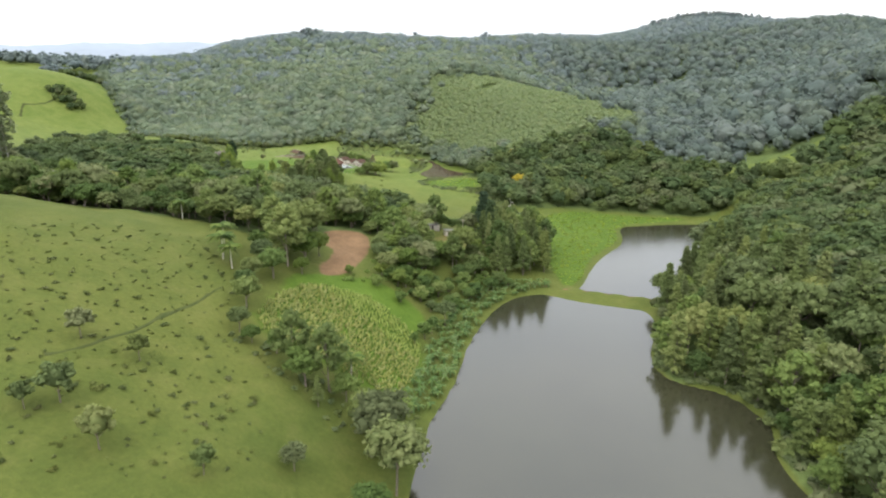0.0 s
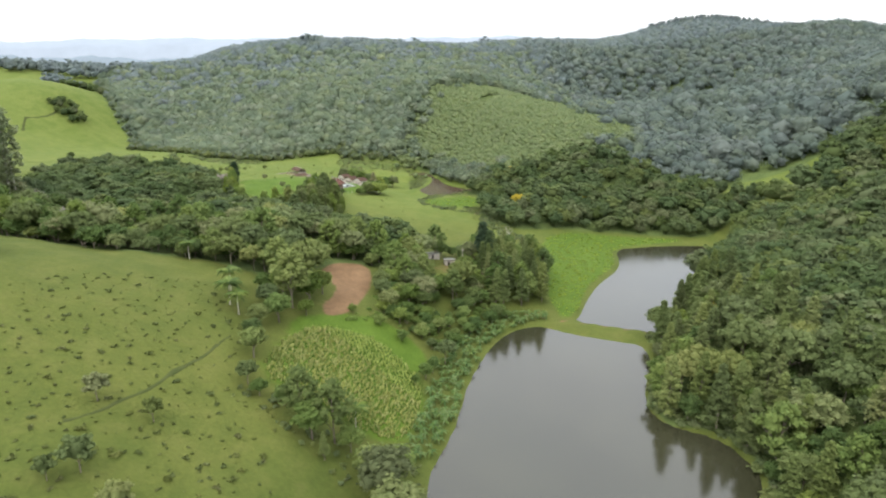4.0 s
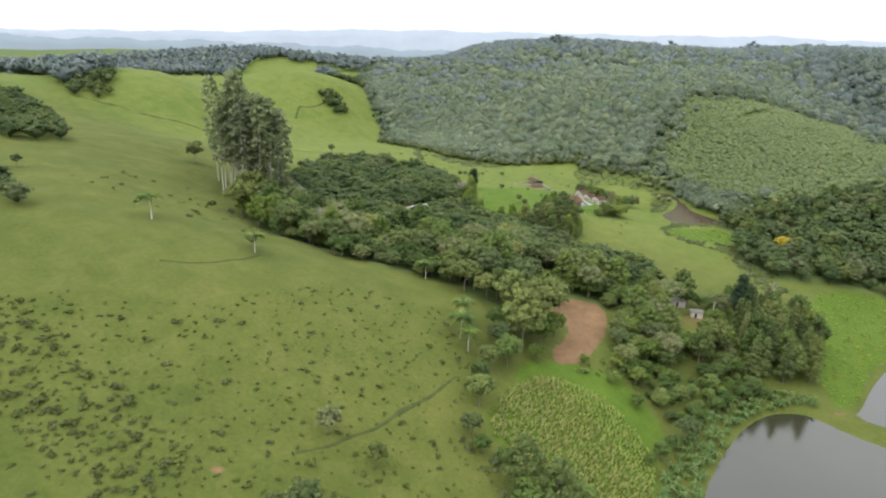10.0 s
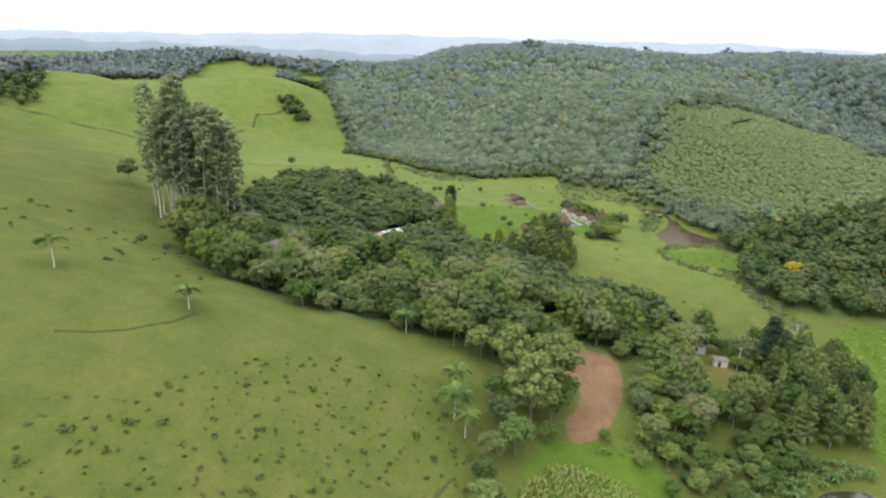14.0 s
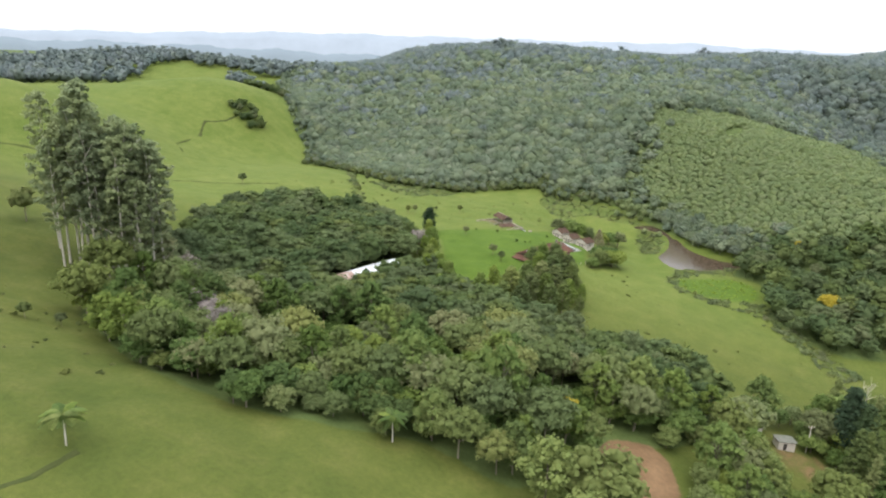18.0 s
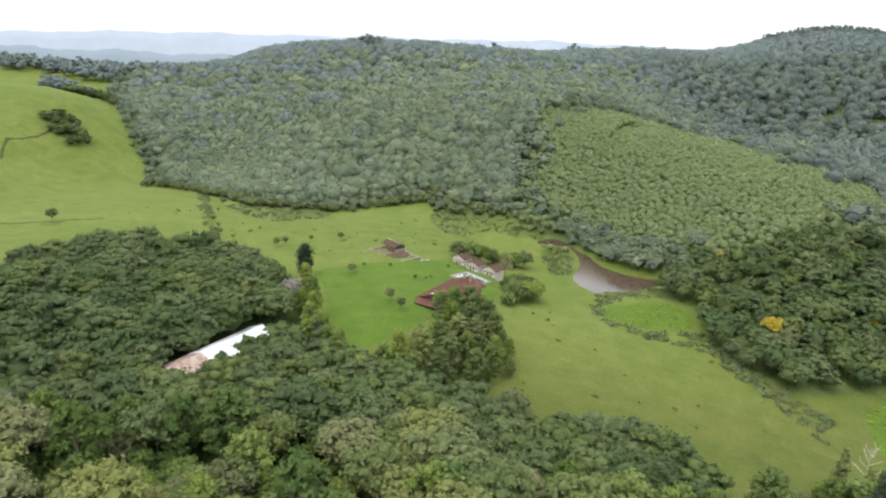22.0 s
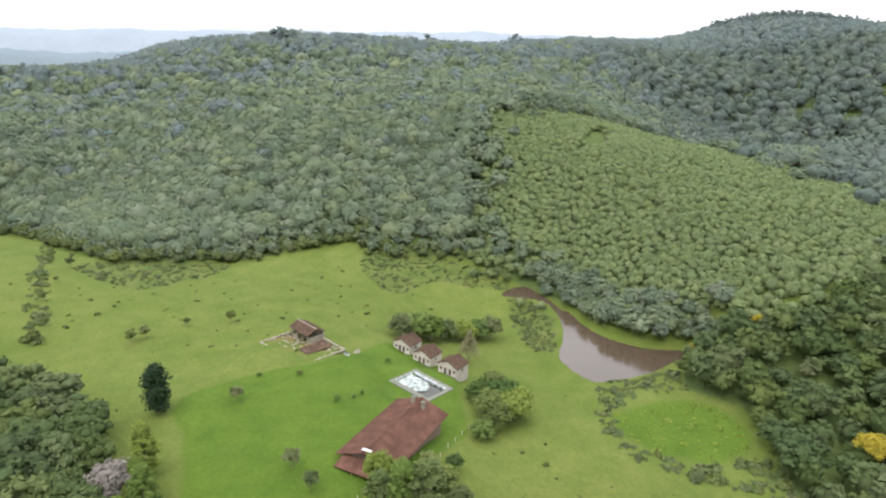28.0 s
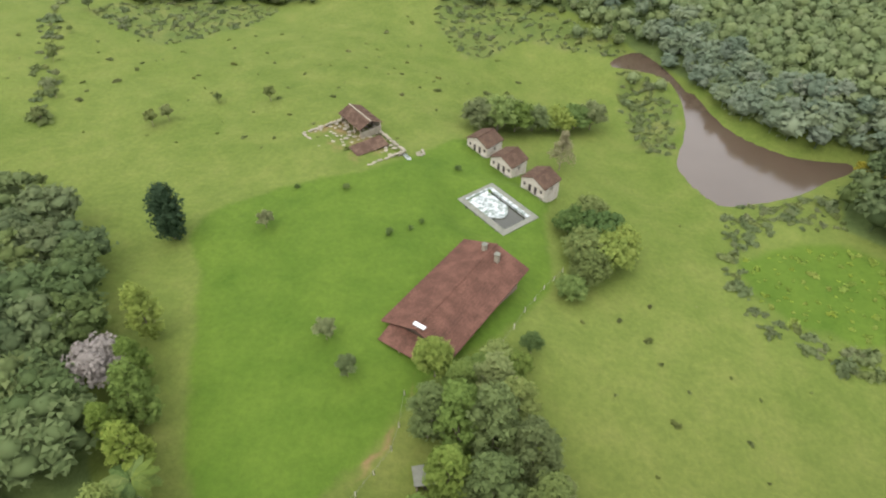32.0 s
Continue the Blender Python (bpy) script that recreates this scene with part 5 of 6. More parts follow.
def cattle_yard():
    """The walled yard with its open shed."""
    z = height(-111, 441)
    rng = np.random.RandomState(3)
    yard = thing("yard_wall", -111, 441.5, -48, "broken low rubble wall round a stock yard", "wall", z=z)
    stone = []
    for k in range(4):
        bm = bmesh.new()
        bmesh.ops.create_icosphere(bm, subdivisions=1, radius=0.5)
        for v in bm.verts:
            v.co *= rng.uniform(0.7, 1.15)
            v.co.z *= 0.75
        data = bpy.data.meshes.new("stone")
        bm.to_mesh(data)
        bm.free()
        data.materials.append(M_STONE)
        stone.append(data)
    hx, hy = 11.0, 8.2
    for ax, ay, bx, by in ((-hx, -hy, hx, -hy), (hx, -hy, hx, hy), (hx, hy, -hx, hy), (-hx, hy, -hx, -hy)):
        n = int(math.hypot(bx - ax, by - ay) / 0.7)
        for k in range(n):
            t = (k + 0.5) / n
            if rng.rand() < 0.12:
                continue
            ob = new("stone", stone[rng.randint(4)])
            ob.parent = yard
            ob.location = (ax + (bx - ax) * t + rng.uniform(-0.1, 0.1), ay + (by - ay) * t + rng.uniform(-0.1, 0.1), rng.uniform(0.1, 0.35))
            ob.rotation_euler = (rng.uniform(-0.3, 0.3), rng.uniform(-0.3, 0.3), rng.uniform(0, 6))
            s = rng.uniform(0.9, 1.3)
            ob.scale = (s, s, s * rng.uniform(0.9, 1.5))
    slab = thing("yard_paving", -111, 441.5, -48, "pale worn stone paving of a stock yard", "paving", z=z)
    for k in range(13):
        for m in range(9):
            if rng.rand() < 0.2:
                continue
            ob = new("paving_stone", stone[rng.randint(4)])
            ob.parent = slab
            ob.location = (-hx + 1.0 + 1.65 * k + rng.uniform(-0.5, 0.5), -hy + 0.9 + 1.75 * m + rng.uniform(-0.5, 0.5), rng.uniform(-0.02, 0.05))
            ob.rotation_euler = (0, 0, rng.uniform(0, 6))
            ob.scale = (rng.uniform(0.8, 2.1), rng.uniform(0.8, 1.7), 0.3)
    shed = thing("open_shed", -110.5, 449.5, -48, "open stock shed with a brown tiled gable roof on posts", "shed", z=z)
    w, d = 4.7, 2.9
    for x in (-w, -w / 3, w / 3, w):
        for y in (-d, d):
            block("post", (x - 0.12, y - 0.12, -1.2, x + 0.12, y + 0.12, 2.7), M_WOOD, shed)
    block("back_wall", (-w, d - 0.12 + 0.26, -1.2, w, d + 0.32, 2.3), M_WALL, shed)
    block("end_wall", (w + 0.15, -d, -1.2, w + 0.35, d, 1.6), M_STONE, shed)
    for s in (-1, 1):
        slope_slab("roof_slope", [(-w - 0.6, s * (d + 0.6), 2.55), (w + 0.6, s * (d + 0.6), 2.55), (w + 0.6, 0, 4.1), (-w - 0.6, 0, 4.1)], 0.12, M_ROOF, shed)
        for k in range(6):
            f = (k + 0.4) / 6
            block("tile_course", (-w - 0.6, s * (d + 0.6) * (1 - f) - 0.05, 2.55 + 1.55 * f, w + 0.6, s * (d + 0.6) * (1 - f) + 0.05, 2.62 + 1.55 * f), M_ROOF, shed)
    block("ridge_cap", (-w - 0.7, -0.15, 4.04, w + 0.7, 0.15, 4.2), M_STONE, shed, "pale mortar ridge")
    low = thing("fallen_roof", -106.5, 439.5, 42, "low collapsed tiled roof lying in the yard", "roof", z=z)
    for k in range(7):
        y = -2.0 + 0.58 * k
        slope_slab("tile_course", [(-4.6, y, 0.5 + 0.1 * k), (4.6, y, 0.45 + 0.12 * k), (4.6, y + 0.62, 0.52 + 0.12 * k), (-4.6, y + 0.62, 0.58 + 0.1 * k)], 0.14, M_ROOF, low)
    for x in (-4.3, 0, 4.3):
        block("prop", (x - 0.12, -1.8, -0.6, x + 0.12, 1.8, 0.42), M_WOOD, low)
    heap = thing("rubble_heap", -94.5, 441.0, 0, "heap of pale and orange rubble in the grass", "rubble", z=height(-94.5, 441))
    for k in range(9):
        ob = new("stone", stone[k % 4])
        ob.parent = heap
        ob.location = (rng.uniform(-1.8, 1.8), rng.uniform(-1.2, 1.2), 0.1 + 0.25 * rng.rand())
        s = rng.uniform(0.6, 1.2)
        ob.scale = (s, s, s)
    trough = thing("trough", -97.2, 437.8, -52, "long pale concrete trough in the grass", "trough", z=height(-97.2, 437.8))
    block("base", (-2.0, -0.4, -0.5, 2.0, 0.4, 0.12), M_POOL, trough)
    for y in (-0.4, 0.28):
        block("side", (-2.0, y, 0.12, 2.0, y + 0.12, 0.5), M_POOL, trough)


cattle_yard()


def pool():
    """The drained swimming pool with its flaking white paint."""
    z = POOL_LEVEL + 0.12
    root = thing("swimming_pool", -74, 422, -47.5, "half-drained pool with flaking white paint and a concrete deck", "pool", z=z)
    hx, hy = 8.1, 5.3
    for nm, dims in (("deck", (-hx, -hy, -1.5, hx, -hy + 1.6, 0.02)), ("deck", (-hx, hy - 1.3, -1.5, hx, hy, 0.02)), ("deck", (-hx, -hy + 1.6, -1.5, -hx + 1.0, hy - 1.3, 0.02)), ("deck", (hx - 1.4, -hy + 1.6, -1.5, hx, hy - 1.3, 0.02))):
        block(nm, dims, M_CONCRETE, root)
    block("white_coping", (-hx + 1.0, hy - 2.2, -1.5, hx - 1.4, hy - 1.3, 0.12), M_POOL, root, "white painted coping")
    block("white_coping", (-hx + 1.0, -hy + 1.6, -1.5, -hx + 1.5, hy - 2.2, 0.12), M_POOL, root, "white painted coping")
    # the shallow floor ends in a curve towards the deep end
    bm = bmesh.new()
    y0, y1 = -hy + 1.6, hy - 2.9
    ring = [(-hx + 1.5, y0), (0.8, y0)] + [(0.8 + 2.4 * math.sin(math.pi * k / 10), y0 + (y1 - y0) * k / 10) for k in range(1, 10)] + [(0.8, y1), (-hx + 1.5, y1)]
    top = [bm.verts.new((x, y, -0.15)) for x, y in ring]
    low = [bm.verts.new((x, y, -1.5)) for x, y in ring]
    bm.faces.new(top)
    bm.faces.new(low[::-1])
    for i in range(len(ring)):
        j = (i + 1) % len(ring)
        bm.faces.new([top[j], top[i], low[i], low[j]])
    bmesh.ops.recalc_face_normals(bm, faces=bm.faces)
    part("shallow_floor", bm, M_POOL, root, "flaking white painted floor")
    block("deep_floor", (-hx + 1.5, y0, -1.6, hx - 1.4, hy - 2.2, -0.8), M_CONCRETE, root)
    block("stagnant_water", (-hx + 1.5, y0 + 0.01, -0.79, hx - 1.41, hy - 2.21, -0.45), M_WATER, root, "dark stagnant water")


pool()


def hut(x, y, turn, wide, deep, high, label):
    root = thing("hut", x, y, turn, label, "hut")
    w, d = wide / 2, deep / 2
    walled(root, "front_wall", -w, w, -d, -d + 0.15, -0.8, high, [(-0.9, 0.1, 0, 1.95)], M_WALL)
    walled(root, "back_wall", -w, w, d - 0.15, d, -0.8, high - 0.3, [], M_WALL)
    for s in (-w, w - 0.15):
        walled(root, "side_wall", s, s + 0.15, -d + 0.15, d - 0.15, -0.8, high - 0.3, [], M_WALL, "y")
    # The doorway's inner shade is put into a near-black slab.
    block("door", (-0.85, -d + 0.06, 0, 0.05, -d + 0.1, 1.92), M_DARK, root, "near-black slab for the shade in the doorway")
    slope_slab("roof", [(-w - 0.3, -d - 0.4, high + 0.1), (w + 0.3, -d - 0.4, high + 0.1), (w + 0.3, d + 0.3, high - 0.25), (-w - 0.3, d + 0.3, high - 0.25)], 0.08, M_CONCRETE, root)
    return root


hut(-1.0, 277.0, 10, 4.4, 3.6, 2.6, "small white hut among the trees by the yard")
hut(-9.0, 283.0, 25, 6.0, 4.0, 2.4, "low grey-roofed shed beside the white hut")


# ---- palms, bananas, corn and rough growth ----
def blade_mesh(name, length, wide, droop, mat, teeth=0):
    """A long leaf that arches out along x; with teeth, a feathered frond."""
    n = 6
    heap = Heap()
    mid = [(length * math.sin(min(1.45, droop * k / n + 0.25)) * k / n, 0, length * math.cos(droop * k / n + 0.25) * k / n * 0.8) for k in range(n + 1)]
    mid = np.array(mid)
    if teeth:
        for k in range(teeth):
            t = (k + 0.5) / teeth * n
            i = min(n - 1, int(t))
            p = mid[i] + (mid[i + 1] - mid[i]) * (t - i)
            reach_out = wide * math.sin(math.pi * (0.12 + 0.8 * k / teeth))
            for s in (-1, 1):
                heap.add([p, p + np.array([0.28, 0, 0]), p + np.array([0.5, s * reach_out, -0.45 * reach_out]), p + np.array([0.2, s * reach_out, -0.5 * reach_out])], None, [[0, 1, 2, 3]])
    else:
        w = wide * np.sin(np.pi * np.clip(np.linspace(0.08, 1.0, n + 1), 0, 0.97))
        left, right = mid + np.stack([0 * w, w, 0.25 * w], 1), mid + np.stack([0 * w, -w, 0.25 * w], 1)
        i = np.arange(n)
        heap.add(np.concatenate([left, mid, right]), None, np.concatenate([np.stack([i, i + 1, n + 2 + i, n + 1 + i], 1), np.stack([n + 1 + i, n + 2 + i, 2 * n + 3 + i, 2 * n + 2 + i], 1)]))
    return heap.data(name, mat)


def palm(tall, seed):
    rng = np.random.RandomState(seed)
    root = tagged(new("palm_tree"), "slender feather palm with a pale trunk", "palm")
    wood = Heap()
    limb(wood, (0, 0, -0.5), (0.1, 0.05, tall * 0.5), 0.2, 0.16, 8)
    limb(wood, (0.1, 0.05, tall * 0.5), (0.05, 0.1, tall), 0.16, 0.14, 8)
    trunk = new("trunk", wood.data("trunk", M_PALE_BARK))
    trunk.parent = root
    for k in range(20):
        data = PALM_LEAF[k % 3]
        ob = new("frond", data)
        ob.parent = root
        ob.location = (0.05, 0.1, tall - 0.1)
        ob.rotation_euler = (0, rng.uniform(-0.35, 0.3), k * 2.4)
    return root


PALM_LEAF = [blade_mesh("frond", 3.8, 1.0, 1.3 + 0.35 * k, M_LEAF, 18) for k in range(3)]
PALM = palm(7.4, 1)
for x, y, s in ((-71, 194, 1.0), (-68, 184, 1.1), (-64, 180, 0.9), (-92.5, 214.5, 0.8), (-171, 171, 1.0), (-135, 176, 0.85), (-24, 150, 0.9), (-120, 344, 0.9)):
    plant(PALM, x, y, s, 37 * x, "palms")

BANANA_LEAF = [blade_mesh("leaf", 2.5, 0.36, 1.2 + 0.4 * k, M_BANANA) for k in range(3)]


def banana():
    root = tagged(new("banana_plant"), "broad-leaved banana plant by the water", "banana plant")
    stem = Heap()
    limb(stem, (0, 0, -0.3), (0.05, 0, 1.9), 0.16, 0.1, 6)
    ob = new("stem", stem.data("stem", M_BANANA))
    ob.parent = root
    for k in range(8):
        leaf = new("leaf", BANANA_LEAF[k % 3])
        leaf.parent = root
        leaf.location = (0.05, 0, 1.75)
        leaf.rotation_euler = (0, 0.12 * (k % 3) - 0.1, k * 2.4)
    return root


BANANA_STRIP = [(-9, 146), (-4, 147), (0, 158), (3, 170), (6, 190), (14, 218), (22, 231), (34, 241), (42, 242), (36, 248), (20, 243), (8, 226), (-4, 196), (-6, 172), (-10, 156)]
BANANA = banana()
for x, y in scatter(BANANA_STRIP, 2.9, 40):
    if reach(LAKE, np.array([x]), np.array([y]))[0] < -0.4:
        plant(BANANA, x, y, R.uniform(0.7, 1.15), R.uniform(0, 360), "bananas along the shore")


def corn_rows(name, mat, label, seed, loose, test):
    """Field rows, plant by plant."""
    rng = np.random.RandomState(seed)
    heap = Heap()
    way, across = np.array([0.36, -0.93]), np.array([0.93, 0.36])
    base = np.array([-28.0, 173.0])
    spots = []
    for r in range(-34, 35):
        for k in range(-60, 61):
            p = base + across * (r * 1.3 + rng.uniform(-loose, loose)) + way * (k * 0.55 + rng.uniform(-0.25, 0.25))
            spots.append(p)
    spots = np.array(spots)
    keep = (reach(CORN, spots[:, 0], spots[:, 1]) > 0.5) & test(spots) & (rng.rand(len(spots)) < 0.85)
    spots = spots[keep]
    z = land(spots[:, 0], spots[:, 1])
    for (x, y), h in zip(spots, z):
        tall = rng.uniform(0.9, 1.6)
        for k in range(4):
            a = rng.uniform(0, 6.3)
            d = np.array([math.cos(a), math.sin(a), 0])
            s = np.array([-d[1], d[0], 0]) * 0.13
            c = np.array([x, y, h])
            heap.add([c - s, c + s, c + d * 0.3 + s + (0, 0, tall * 0.7), c + d * 0.65 - s + (0, 0, tall * rng.uniform(0.7, 1))], None, [[0, 1, 2, 3]])
    data = heap.data(name, mat)
    layer = data.attributes.new("tone", "FLOAT", "POINT")
    layer.data.foreach_set("value", np.repeat(rng.rand(len(spots)), 16).astype(np.float32))
    return tagged(new(name, data), label, "crop", kind="stuff")


corn_rows("green_corn_rows", M_CORN, "rows of green corn in a sloping field", 50, 0.2, lambda s: s[:, 1] + 0.55 * s[:, 0] > 168)
corn_rows("dry_corn_rows", M_CORN_DRY, "rows of yellowing dry corn in a sloping field", 51, 0.6, lambda s: s[:, 1] + 0.55 * s[:, 0] <= 168)

TUFT_SHAPES = []
for k in range(5):
    rng_tuft = np.random.RandomState(60 + k)
    heap_tuft = Heap()
    for c, s in ((np.array([0, 0, 0.2]), 0.5), (np.array([0.5, 0.2, 0.15]), 0.4), (np.array([-0.4, 0.3, 0.12]), 0.38)):
        heap_tuft.add(*leaf_clump(rng_tuft, c, s, 24, 0.15, BALL_TINY, 0.5, 0.6))
    TUFT_SHAPES.append(heap_tuft.arrays())


def tufts(name, outline, step, seed, sizes, mat, label, keep=1.0):
    p = scatter(outline, step, seed, 0.6)
    rng = np.random.RandomState(seed)
    p = p[rng.rand(len(p)) < keep]
    wet = np.maximum(np.maximum(reach(LAKE, p[:, 0], p[:, 1]), reach(UPPER_LAKE, p[:, 0], p[:, 1])), reach(POND, p[:, 0], p[:, 1]))
    p = p[wet < -0.5]
    return woods(name, p, rng.uniform(*sizes, len(p)) * rng.choice([0.7, 1.0, 1.6], len(p), p=[0.5, 0.35, 0.15]), TUFT_SHAPES, mat, label, seed)


SLOPE = [(-160, 84), (-120, 70), (-60, 88), (-34, 100), (-42, 140), (-56, 150), (-60, 178), (-80, 196), (-110, 176), (-122, 140), (-150, 120)]
tufts("slope_tussocks", SLOPE, 3.3, 70, (0.42, 1.0), M_WEED, "dark weed tussocks dotted over the pasture", 0.9)
THICK_SLOPE = [(-170, 92), (-152, 88), (-118, 86), (-88, 84), (-92, 102), (-112, 104), (-130, 108), (-158, 112)]
tufts("thick_tussocks", THICK_SLOPE, 1.9, 71, (0.55, 1.25), M_WEED, "thick dark weeds on the steep pasture", 0.8)
WEST_SLOPE = [(-150, 190), (-180, 180), (-215, 170), (-230, 200), (-215, 235), (-190, 232), (-168, 222), (-145, 205)]
tufts("west_tussocks", WEST_SLOPE, 7.0, 72, (0.5, 1.5), M_WEED, "scattered weeds on the western pasture", 0.6)
NORTH_MEADOW = [(-230, 440), (-120, 430), (-90, 455), (-60, 500), (-100, 548), (-150, 520), (-200, 500), (-260, 470)]
tufts("meadow_tussocks", NORTH_MEADOW, 9.0, 73, (0.5, 1.2), M_WEED, "small dark tussocks in the north meadow", 0.6)
EAST_MEADOW = [(-66, 380), (-24, 440), (-20, 400), (10, 384), (24, 350), (20, 322), (-20, 316), (-66, 325)]
tufts("east_tussocks", EAST_MEADOW, 9.0, 74, (0.4, 0.9), M_WEED, "small tussocks in the east meadow", 0.5)
tufts("lake_reeds", MARSH, 2.3, 75, (0.5, 1.1), M_REED, "bright green reeds beside the upper lake", 0.8)
tufts("east_marsh_growth", MARSH_EAST, 2.6, 84, (0.5, 1.2), M_REED, "bright green marsh plants in the east meadow", 0.6)
tufts("west_marsh_growth", MARSH_WEST, 2.3, 76, (0.7, 1.6), M_SCRUB, "rough olive marsh growth below the forest", 0.8)
tufts("pond_bank_growth", MARSH_BANK, 2.2, 83, (0.8, 1.9), M_SCRUB, "olive growth on the pond's bank", 0.85)
tufts("north_marsh_growth", MARSH_NORTH, 2.3, 77, (0.7, 1.7), M_SCRUB, "rough olive marsh growth round the pond", 0.7)
EAST_FRINGE = [(-24, 420), (-16, 440), (8, 446), (10, 430), (-6, 432), (-16, 424), (-21, 404), (0, 392), (20, 400), (22, 380), (34, 356), (40, 350), (30, 330), (24, 350), (12, 380), (-2, 386), (-22, 394)]
tufts("meadow_fringe", EAST_FRINGE, 2.3, 78, (1.0, 2.4), M_SCRUB, "bushy olive growth along the meadow's edge", 0.8)
FIELD_EDGE = [(-52, 150), (-40, 146), (-20, 142), (-8, 150), (-4, 142), (-10, 120), (-24, 128), (-44, 138), (-56, 142)]
tufts("field_edge_growth", FIELD_EDGE, 2.6, 79, (0.8, 2.0), M_SCRUB, "rough green growth below the corn", 0.7)
YARD_EDGE = [(-38, 202), (-30, 214), (-28, 240), (-8, 232), (6, 222), (0, 206), (-14, 212), (-28, 206)]
tufts("yard_growth", YARD_EDGE, 2.4, 80, (0.9, 1.9), M_LEAF_LIME, "lush green weeds between yard and lake", 0.8)
HEDGE = [(-262, 584), (-256, 584), (-226, 514), (-198, 461), (-188, 442), (-194, 440), (-206, 462), (-232, 514)]
tufts("field_hedge", HEDGE, 3.2, 81, (1.2, 2.6), M_SCRUB, "ragged hedge between two pastures", 0.7)
WATER_EDGE = [(60, 180), (66, 166), (80, 160), (84, 150), (80, 130), (80, 112), (90, 96), (88, 120), (92, 145), (88, 160), (72, 172), (66, 184), (78, 214), (84, 236), (110, 276), (106, 278), (80, 236), (72, 212)]
tufts("shore_growth", WATER_EDGE, 2.2, 82, (1.8, 3.4), M_SCRUB, "overhanging growth along the water's edge", 0.9)
for x, y in ((-34, 209), (-24, 206), (-16, 203), (-20, 214), (-10, 211), (-4, 208), (-14, 222), (-24, 216), (2, 214)):
    plant(SHRUB, x, y, R.uniform(0.9, 1.7), R.uniform(0, 360), "shrubs below the yard")
for x, y in ((-108, 420), (-119, 419), (-92, 408), (-90, 411), (-96, 405), (-84, 436)):
    plant(SHRUB, x, y, R.uniform(0.35, 0.65), R.uniform(0, 360), "shrubs round the lawn")


# ---- cattle tracks, ditches and gully shade on the slopes ----
def track(name, points, wide, label):
    """A dark strip that follows the ground: worn earth, or the shade of a gully."""
    pts = []
    for (ax, ay), (bx, by) in zip(points, points[1:]):
        n = max(2, int(math.hypot(bx - ax, by - ay) / 3))
        pts += [(ax + (bx - ax) * k / n, ay + (by - ay) * k / n) for k in range(n)]
    pts = np.array(pts + [points[-1]], float)
    pts[:, 0] += 0.8 * waves(pts[:, 0], pts[:, 1], 23, 9)
    pts[:, 1] += 0.8 * waves(pts[:, 0], pts[:, 1], 19, 10)
    way = np.gradient(pts, axis=0)
    way /= np.linalg.norm(way, axis=1, keepdims=True)
    side = np.stack([-way[:, 1], way[:, 0]], 1) * wide / 2 * (0.6 + 0.5 * np.abs(waves(pts[:, 0], pts[:, 1], 11, 12)))[:, None]
    n = len(pts)
    rings = []
    for s, lift in ((-1.0, -0.1), (-0.5, 0.12), (0.5, 0.12), (1.0, -0.1)):
        p = pts + side * s
        rings.append(np.column_stack([p, land(p[:, 0], p[:, 1]) + lift]))
    i = np.arange(n - 1)
    q = np.concatenate([np.stack([k * n + i, k * n + i + 1, (k + 1) * n + i + 1, (k + 1) * n + i], 1) for k in range(3)])
    tagged(new(name, raw_mesh(name, np.concatenate(rings), np.zeros((0, 3), int), q, M_DITCH_AND_SHADE)), label, "track", kind="structure")


track("track_west", [(-396, 331), (-377, 340), (-357, 352), (-337, 376), (-316, 388)], 2.6, "dark worn cattle track across the hill")
track("track_north", [(-305, 406), (-293, 416), (-277, 427), (-259, 438), (-246, 446)], 2.4, "dark worn cattle track across the pasture")
track("track_hill", [(-345, 490), (-360, 503), (-365, 537), (-375, 561), (-367, 578), (-366, 608)], 2.4, "worn track up the pasture hill")
# The gully's shade is laid on the grass as a dark strip.
track("track_gully", [(-146, 148), (-141, 153), (-136, 159), (-132, 167), (-132, 176)], 1.6, "dark strip for the shade at a gully edge in the pasture")
track("track_ditch", [(-80, 116), (-74, 123), (-69, 140), (-65, 153), (-62, 166)], 1.2, "brown ditch along the pasture's edge")


# ---- posts, fences and small things of the farm ----
def utility_pole(x, y, tall, turn):
    root = thing("utility_pole", x, y, turn, "slender weathered utility pole with a crossarm", "pole", "utility poles")
    wood = Heap()
    limb(wood, (0, 0, -0.8), (0, 0, tall), 0.16, 0.11, 8)
    ob = new("pole", wood.data("pole", M_PALE_BARK))
    ob.parent = root
    block("crossarm", (-0.9, 0.1, tall - 0.7, 0.9, 0.22, tall - 0.55), M_WOOD, root)
    for a in (-0.75, 0.0, 0.75):
        block("insulator", (a - 0.05, 0.11, tall - 0.55, a + 0.05, 0.21, tall - 0.35), M_TIN, root)


utility_pole(5, 278, 8.5, 20)
utility_pole(14, 283, 8.0, 35)


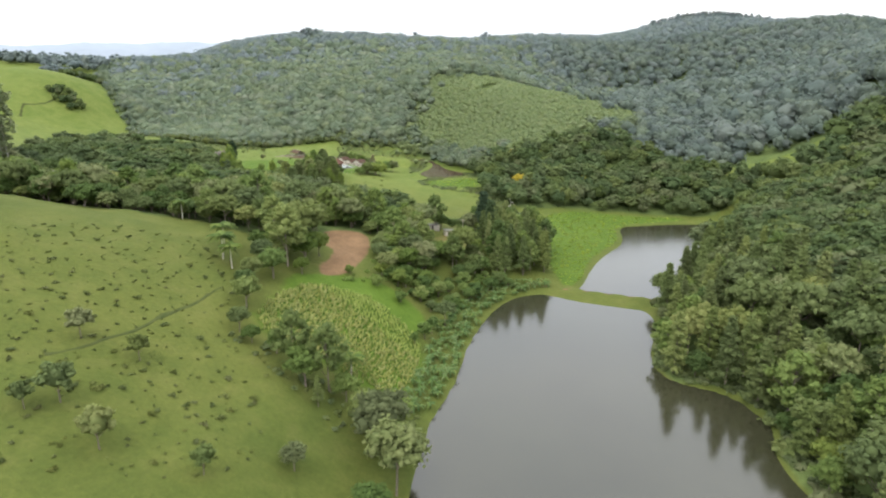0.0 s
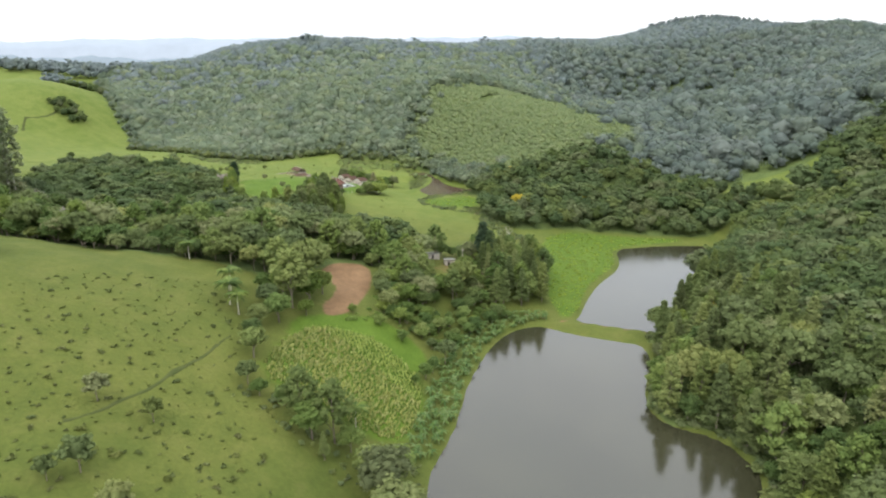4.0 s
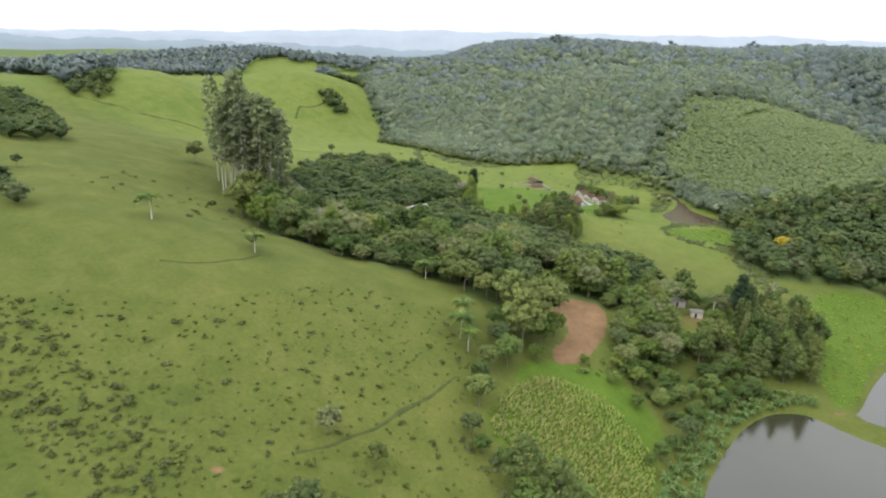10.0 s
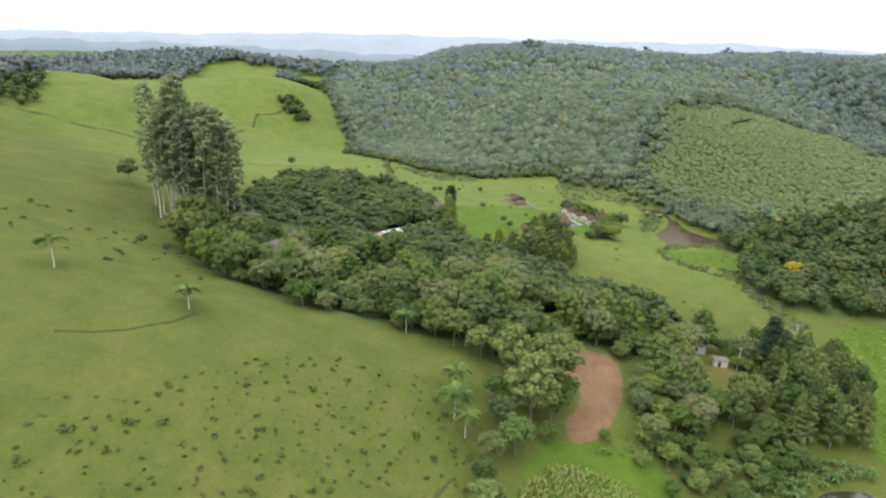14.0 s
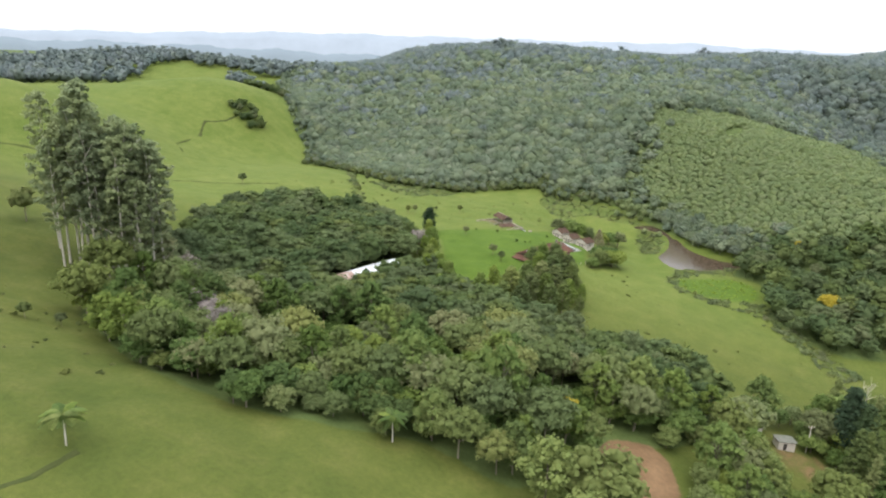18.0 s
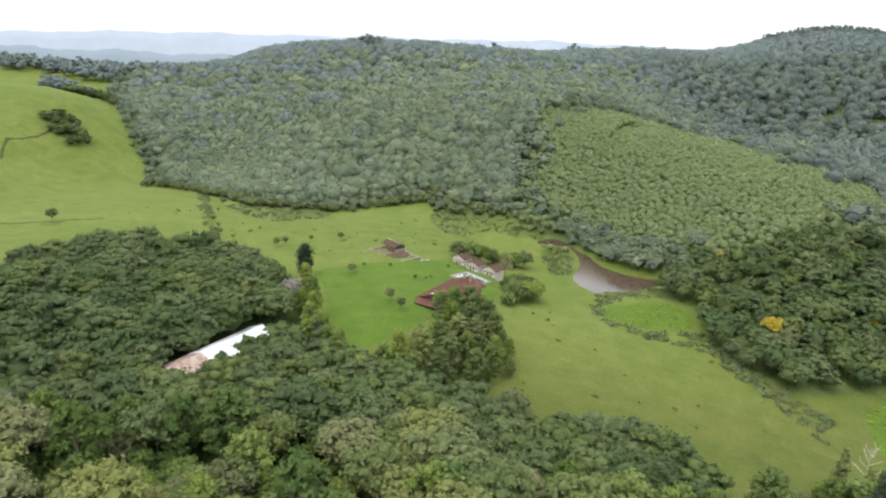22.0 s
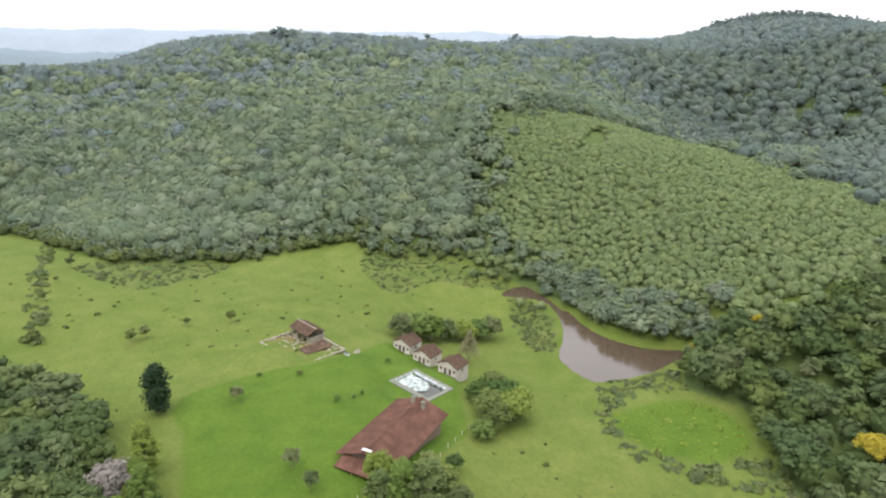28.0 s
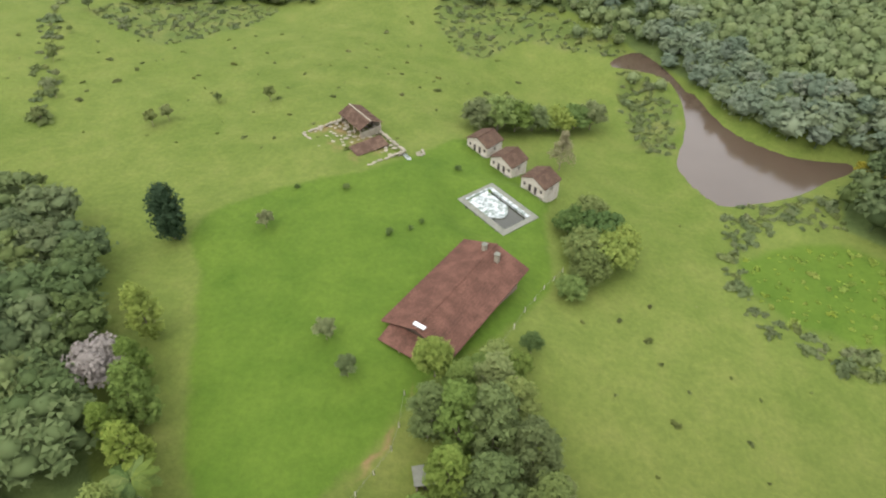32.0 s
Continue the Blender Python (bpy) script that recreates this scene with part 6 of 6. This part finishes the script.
def fence(points, label, gap=3.2):
    """Old posts with two rails of wire."""
    x0, y0 = points[0]
    root = thing("fence", x0, y0, 0, label, "fence")
    z0 = height(x0, y0)
    spots = []
    for (ax, ay), (bx, by) in zip(points, points[1:]):
        n = max(1, int(math.hypot(bx - ax, by - ay) / gap))
        spots += [(ax + (bx - ax) * k / n, ay + (by - ay) * k / n) for k in range(n)]
    spots.append(points[-1])
    places = [(x - x0, y - y0, height(x, y) - z0) for x, y in spots]
    for n, (x, y, z) in enumerate(places):
        wood = Heap()
        limb(wood, (x, y, z - 0.5), (x + 0.05 * math.sin(n * 2.1), y, z + 1.25 + 0.12 * math.sin(n * 1.7)), 0.11, 0.09, 6)
        ob = new("post", wood.data("post", M_PALE_BARK))
        ob.parent = root
    for up in (0.6, 1.05):
        for a, b in zip(places, places[1:]):
            wire = Heap()
            limb(wire, (a[0], a[1], a[2] + up), (b[0], b[1], b[2] + up), 0.015, 0.015, 4)
            ob = new("wire", wire.data("wire", M_CONCRETE))
            ob.parent = root


fence([(-87.5, 366), (-87.5, 360), (-88, 356), (-90, 352), (-94, 345), (-98, 338)], "leaning wire fence along the farm drive")
fence([(-60, 403), (-64, 397), (-68, 389), (-70, 384), (-72, 380)], "low wire fence east of the farmhouse")


def lean_to(x, y, turn):
    root = thing("garden_shed", x, y, turn, "small grey tin-roofed shed among the grove trees", "shed")
    for a in (-1.5, 1.35):
        block("side_wall", (a, -1.3, -0.6, a + 0.15, 1.3, 2.1), M_WOOD, root)
    block("back_wall", (-1.35, 1.15, -0.6, 1.35, 1.3, 2.1), M_WOOD, root)
    block("door", (-0.5, -1.2, 0.02, 0.5, -1.12, 1.95), M_DARK, root)
    slope_slab("roof", [(-1.8, -1.7, 2.35), (1.8, -1.7, 2.35), (1.8, 1.6, 2.15), (-1.8, 1.6, 2.15)], 0.06, M_CONCRETE, root)


lean_to(-82.5, 352, 15)

bar = thing("concrete_trough", -5, 253.5, 106, "long pale concrete trough by the yard", "trough")
block("base", (-3.4, -0.35, -0.5, 3.4, 0.35, 0.15), M_CONCRETE, bar)
for side_y in (-0.35, 0.23):
    block("side", (-3.4, side_y, 0.15, 3.4, side_y + 0.12, 0.55), M_WALL, bar)


def dead_tree(x, y):
    rng = np.random.RandomState(91)
    root = thing("dead_tree", x, y, 0, "pale leafless dead tree beside the dark conifers", "tree")
    trunk = Heap()
    limb(trunk, (0, 0, -0.6), (0.3, 0.1, 6.0), 0.3, 0.2, 8)
    limb(trunk, (0.3, 0.1, 6.0), (0.1, 0.4, 13.0), 0.2, 0.05, 8)
    ob = new("trunk", trunk.data("trunk", M_PALE_BARK))
    ob.parent = root
    for k in range(11):
        h, ang = 4.5 + 0.75 * k, k * 2.4
        reach_out = 4.0 - 0.25 * k
        tip = np.array([reach_out * math.cos(ang), reach_out * math.sin(ang), h + 2.6])
        bough = Heap()
        limb(bough, (0.2, 0.2, h), tip, 0.1, 0.03, 5)
        for m in range(3):
            mid = np.array([0.2, 0.2, h]) + (tip - np.array([0.2, 0.2, h])) * (0.45 + 0.18 * m)
            limb(bough, mid, mid + rng.uniform(-1.1, 1.1, 3) + np.array([0, 0, 1.0]), 0.04, 0.015, 4)
        ob = new("bough", bough.data("bough", M_PALE_BARK))
        ob.parent = root


dead_tree(28, 308)
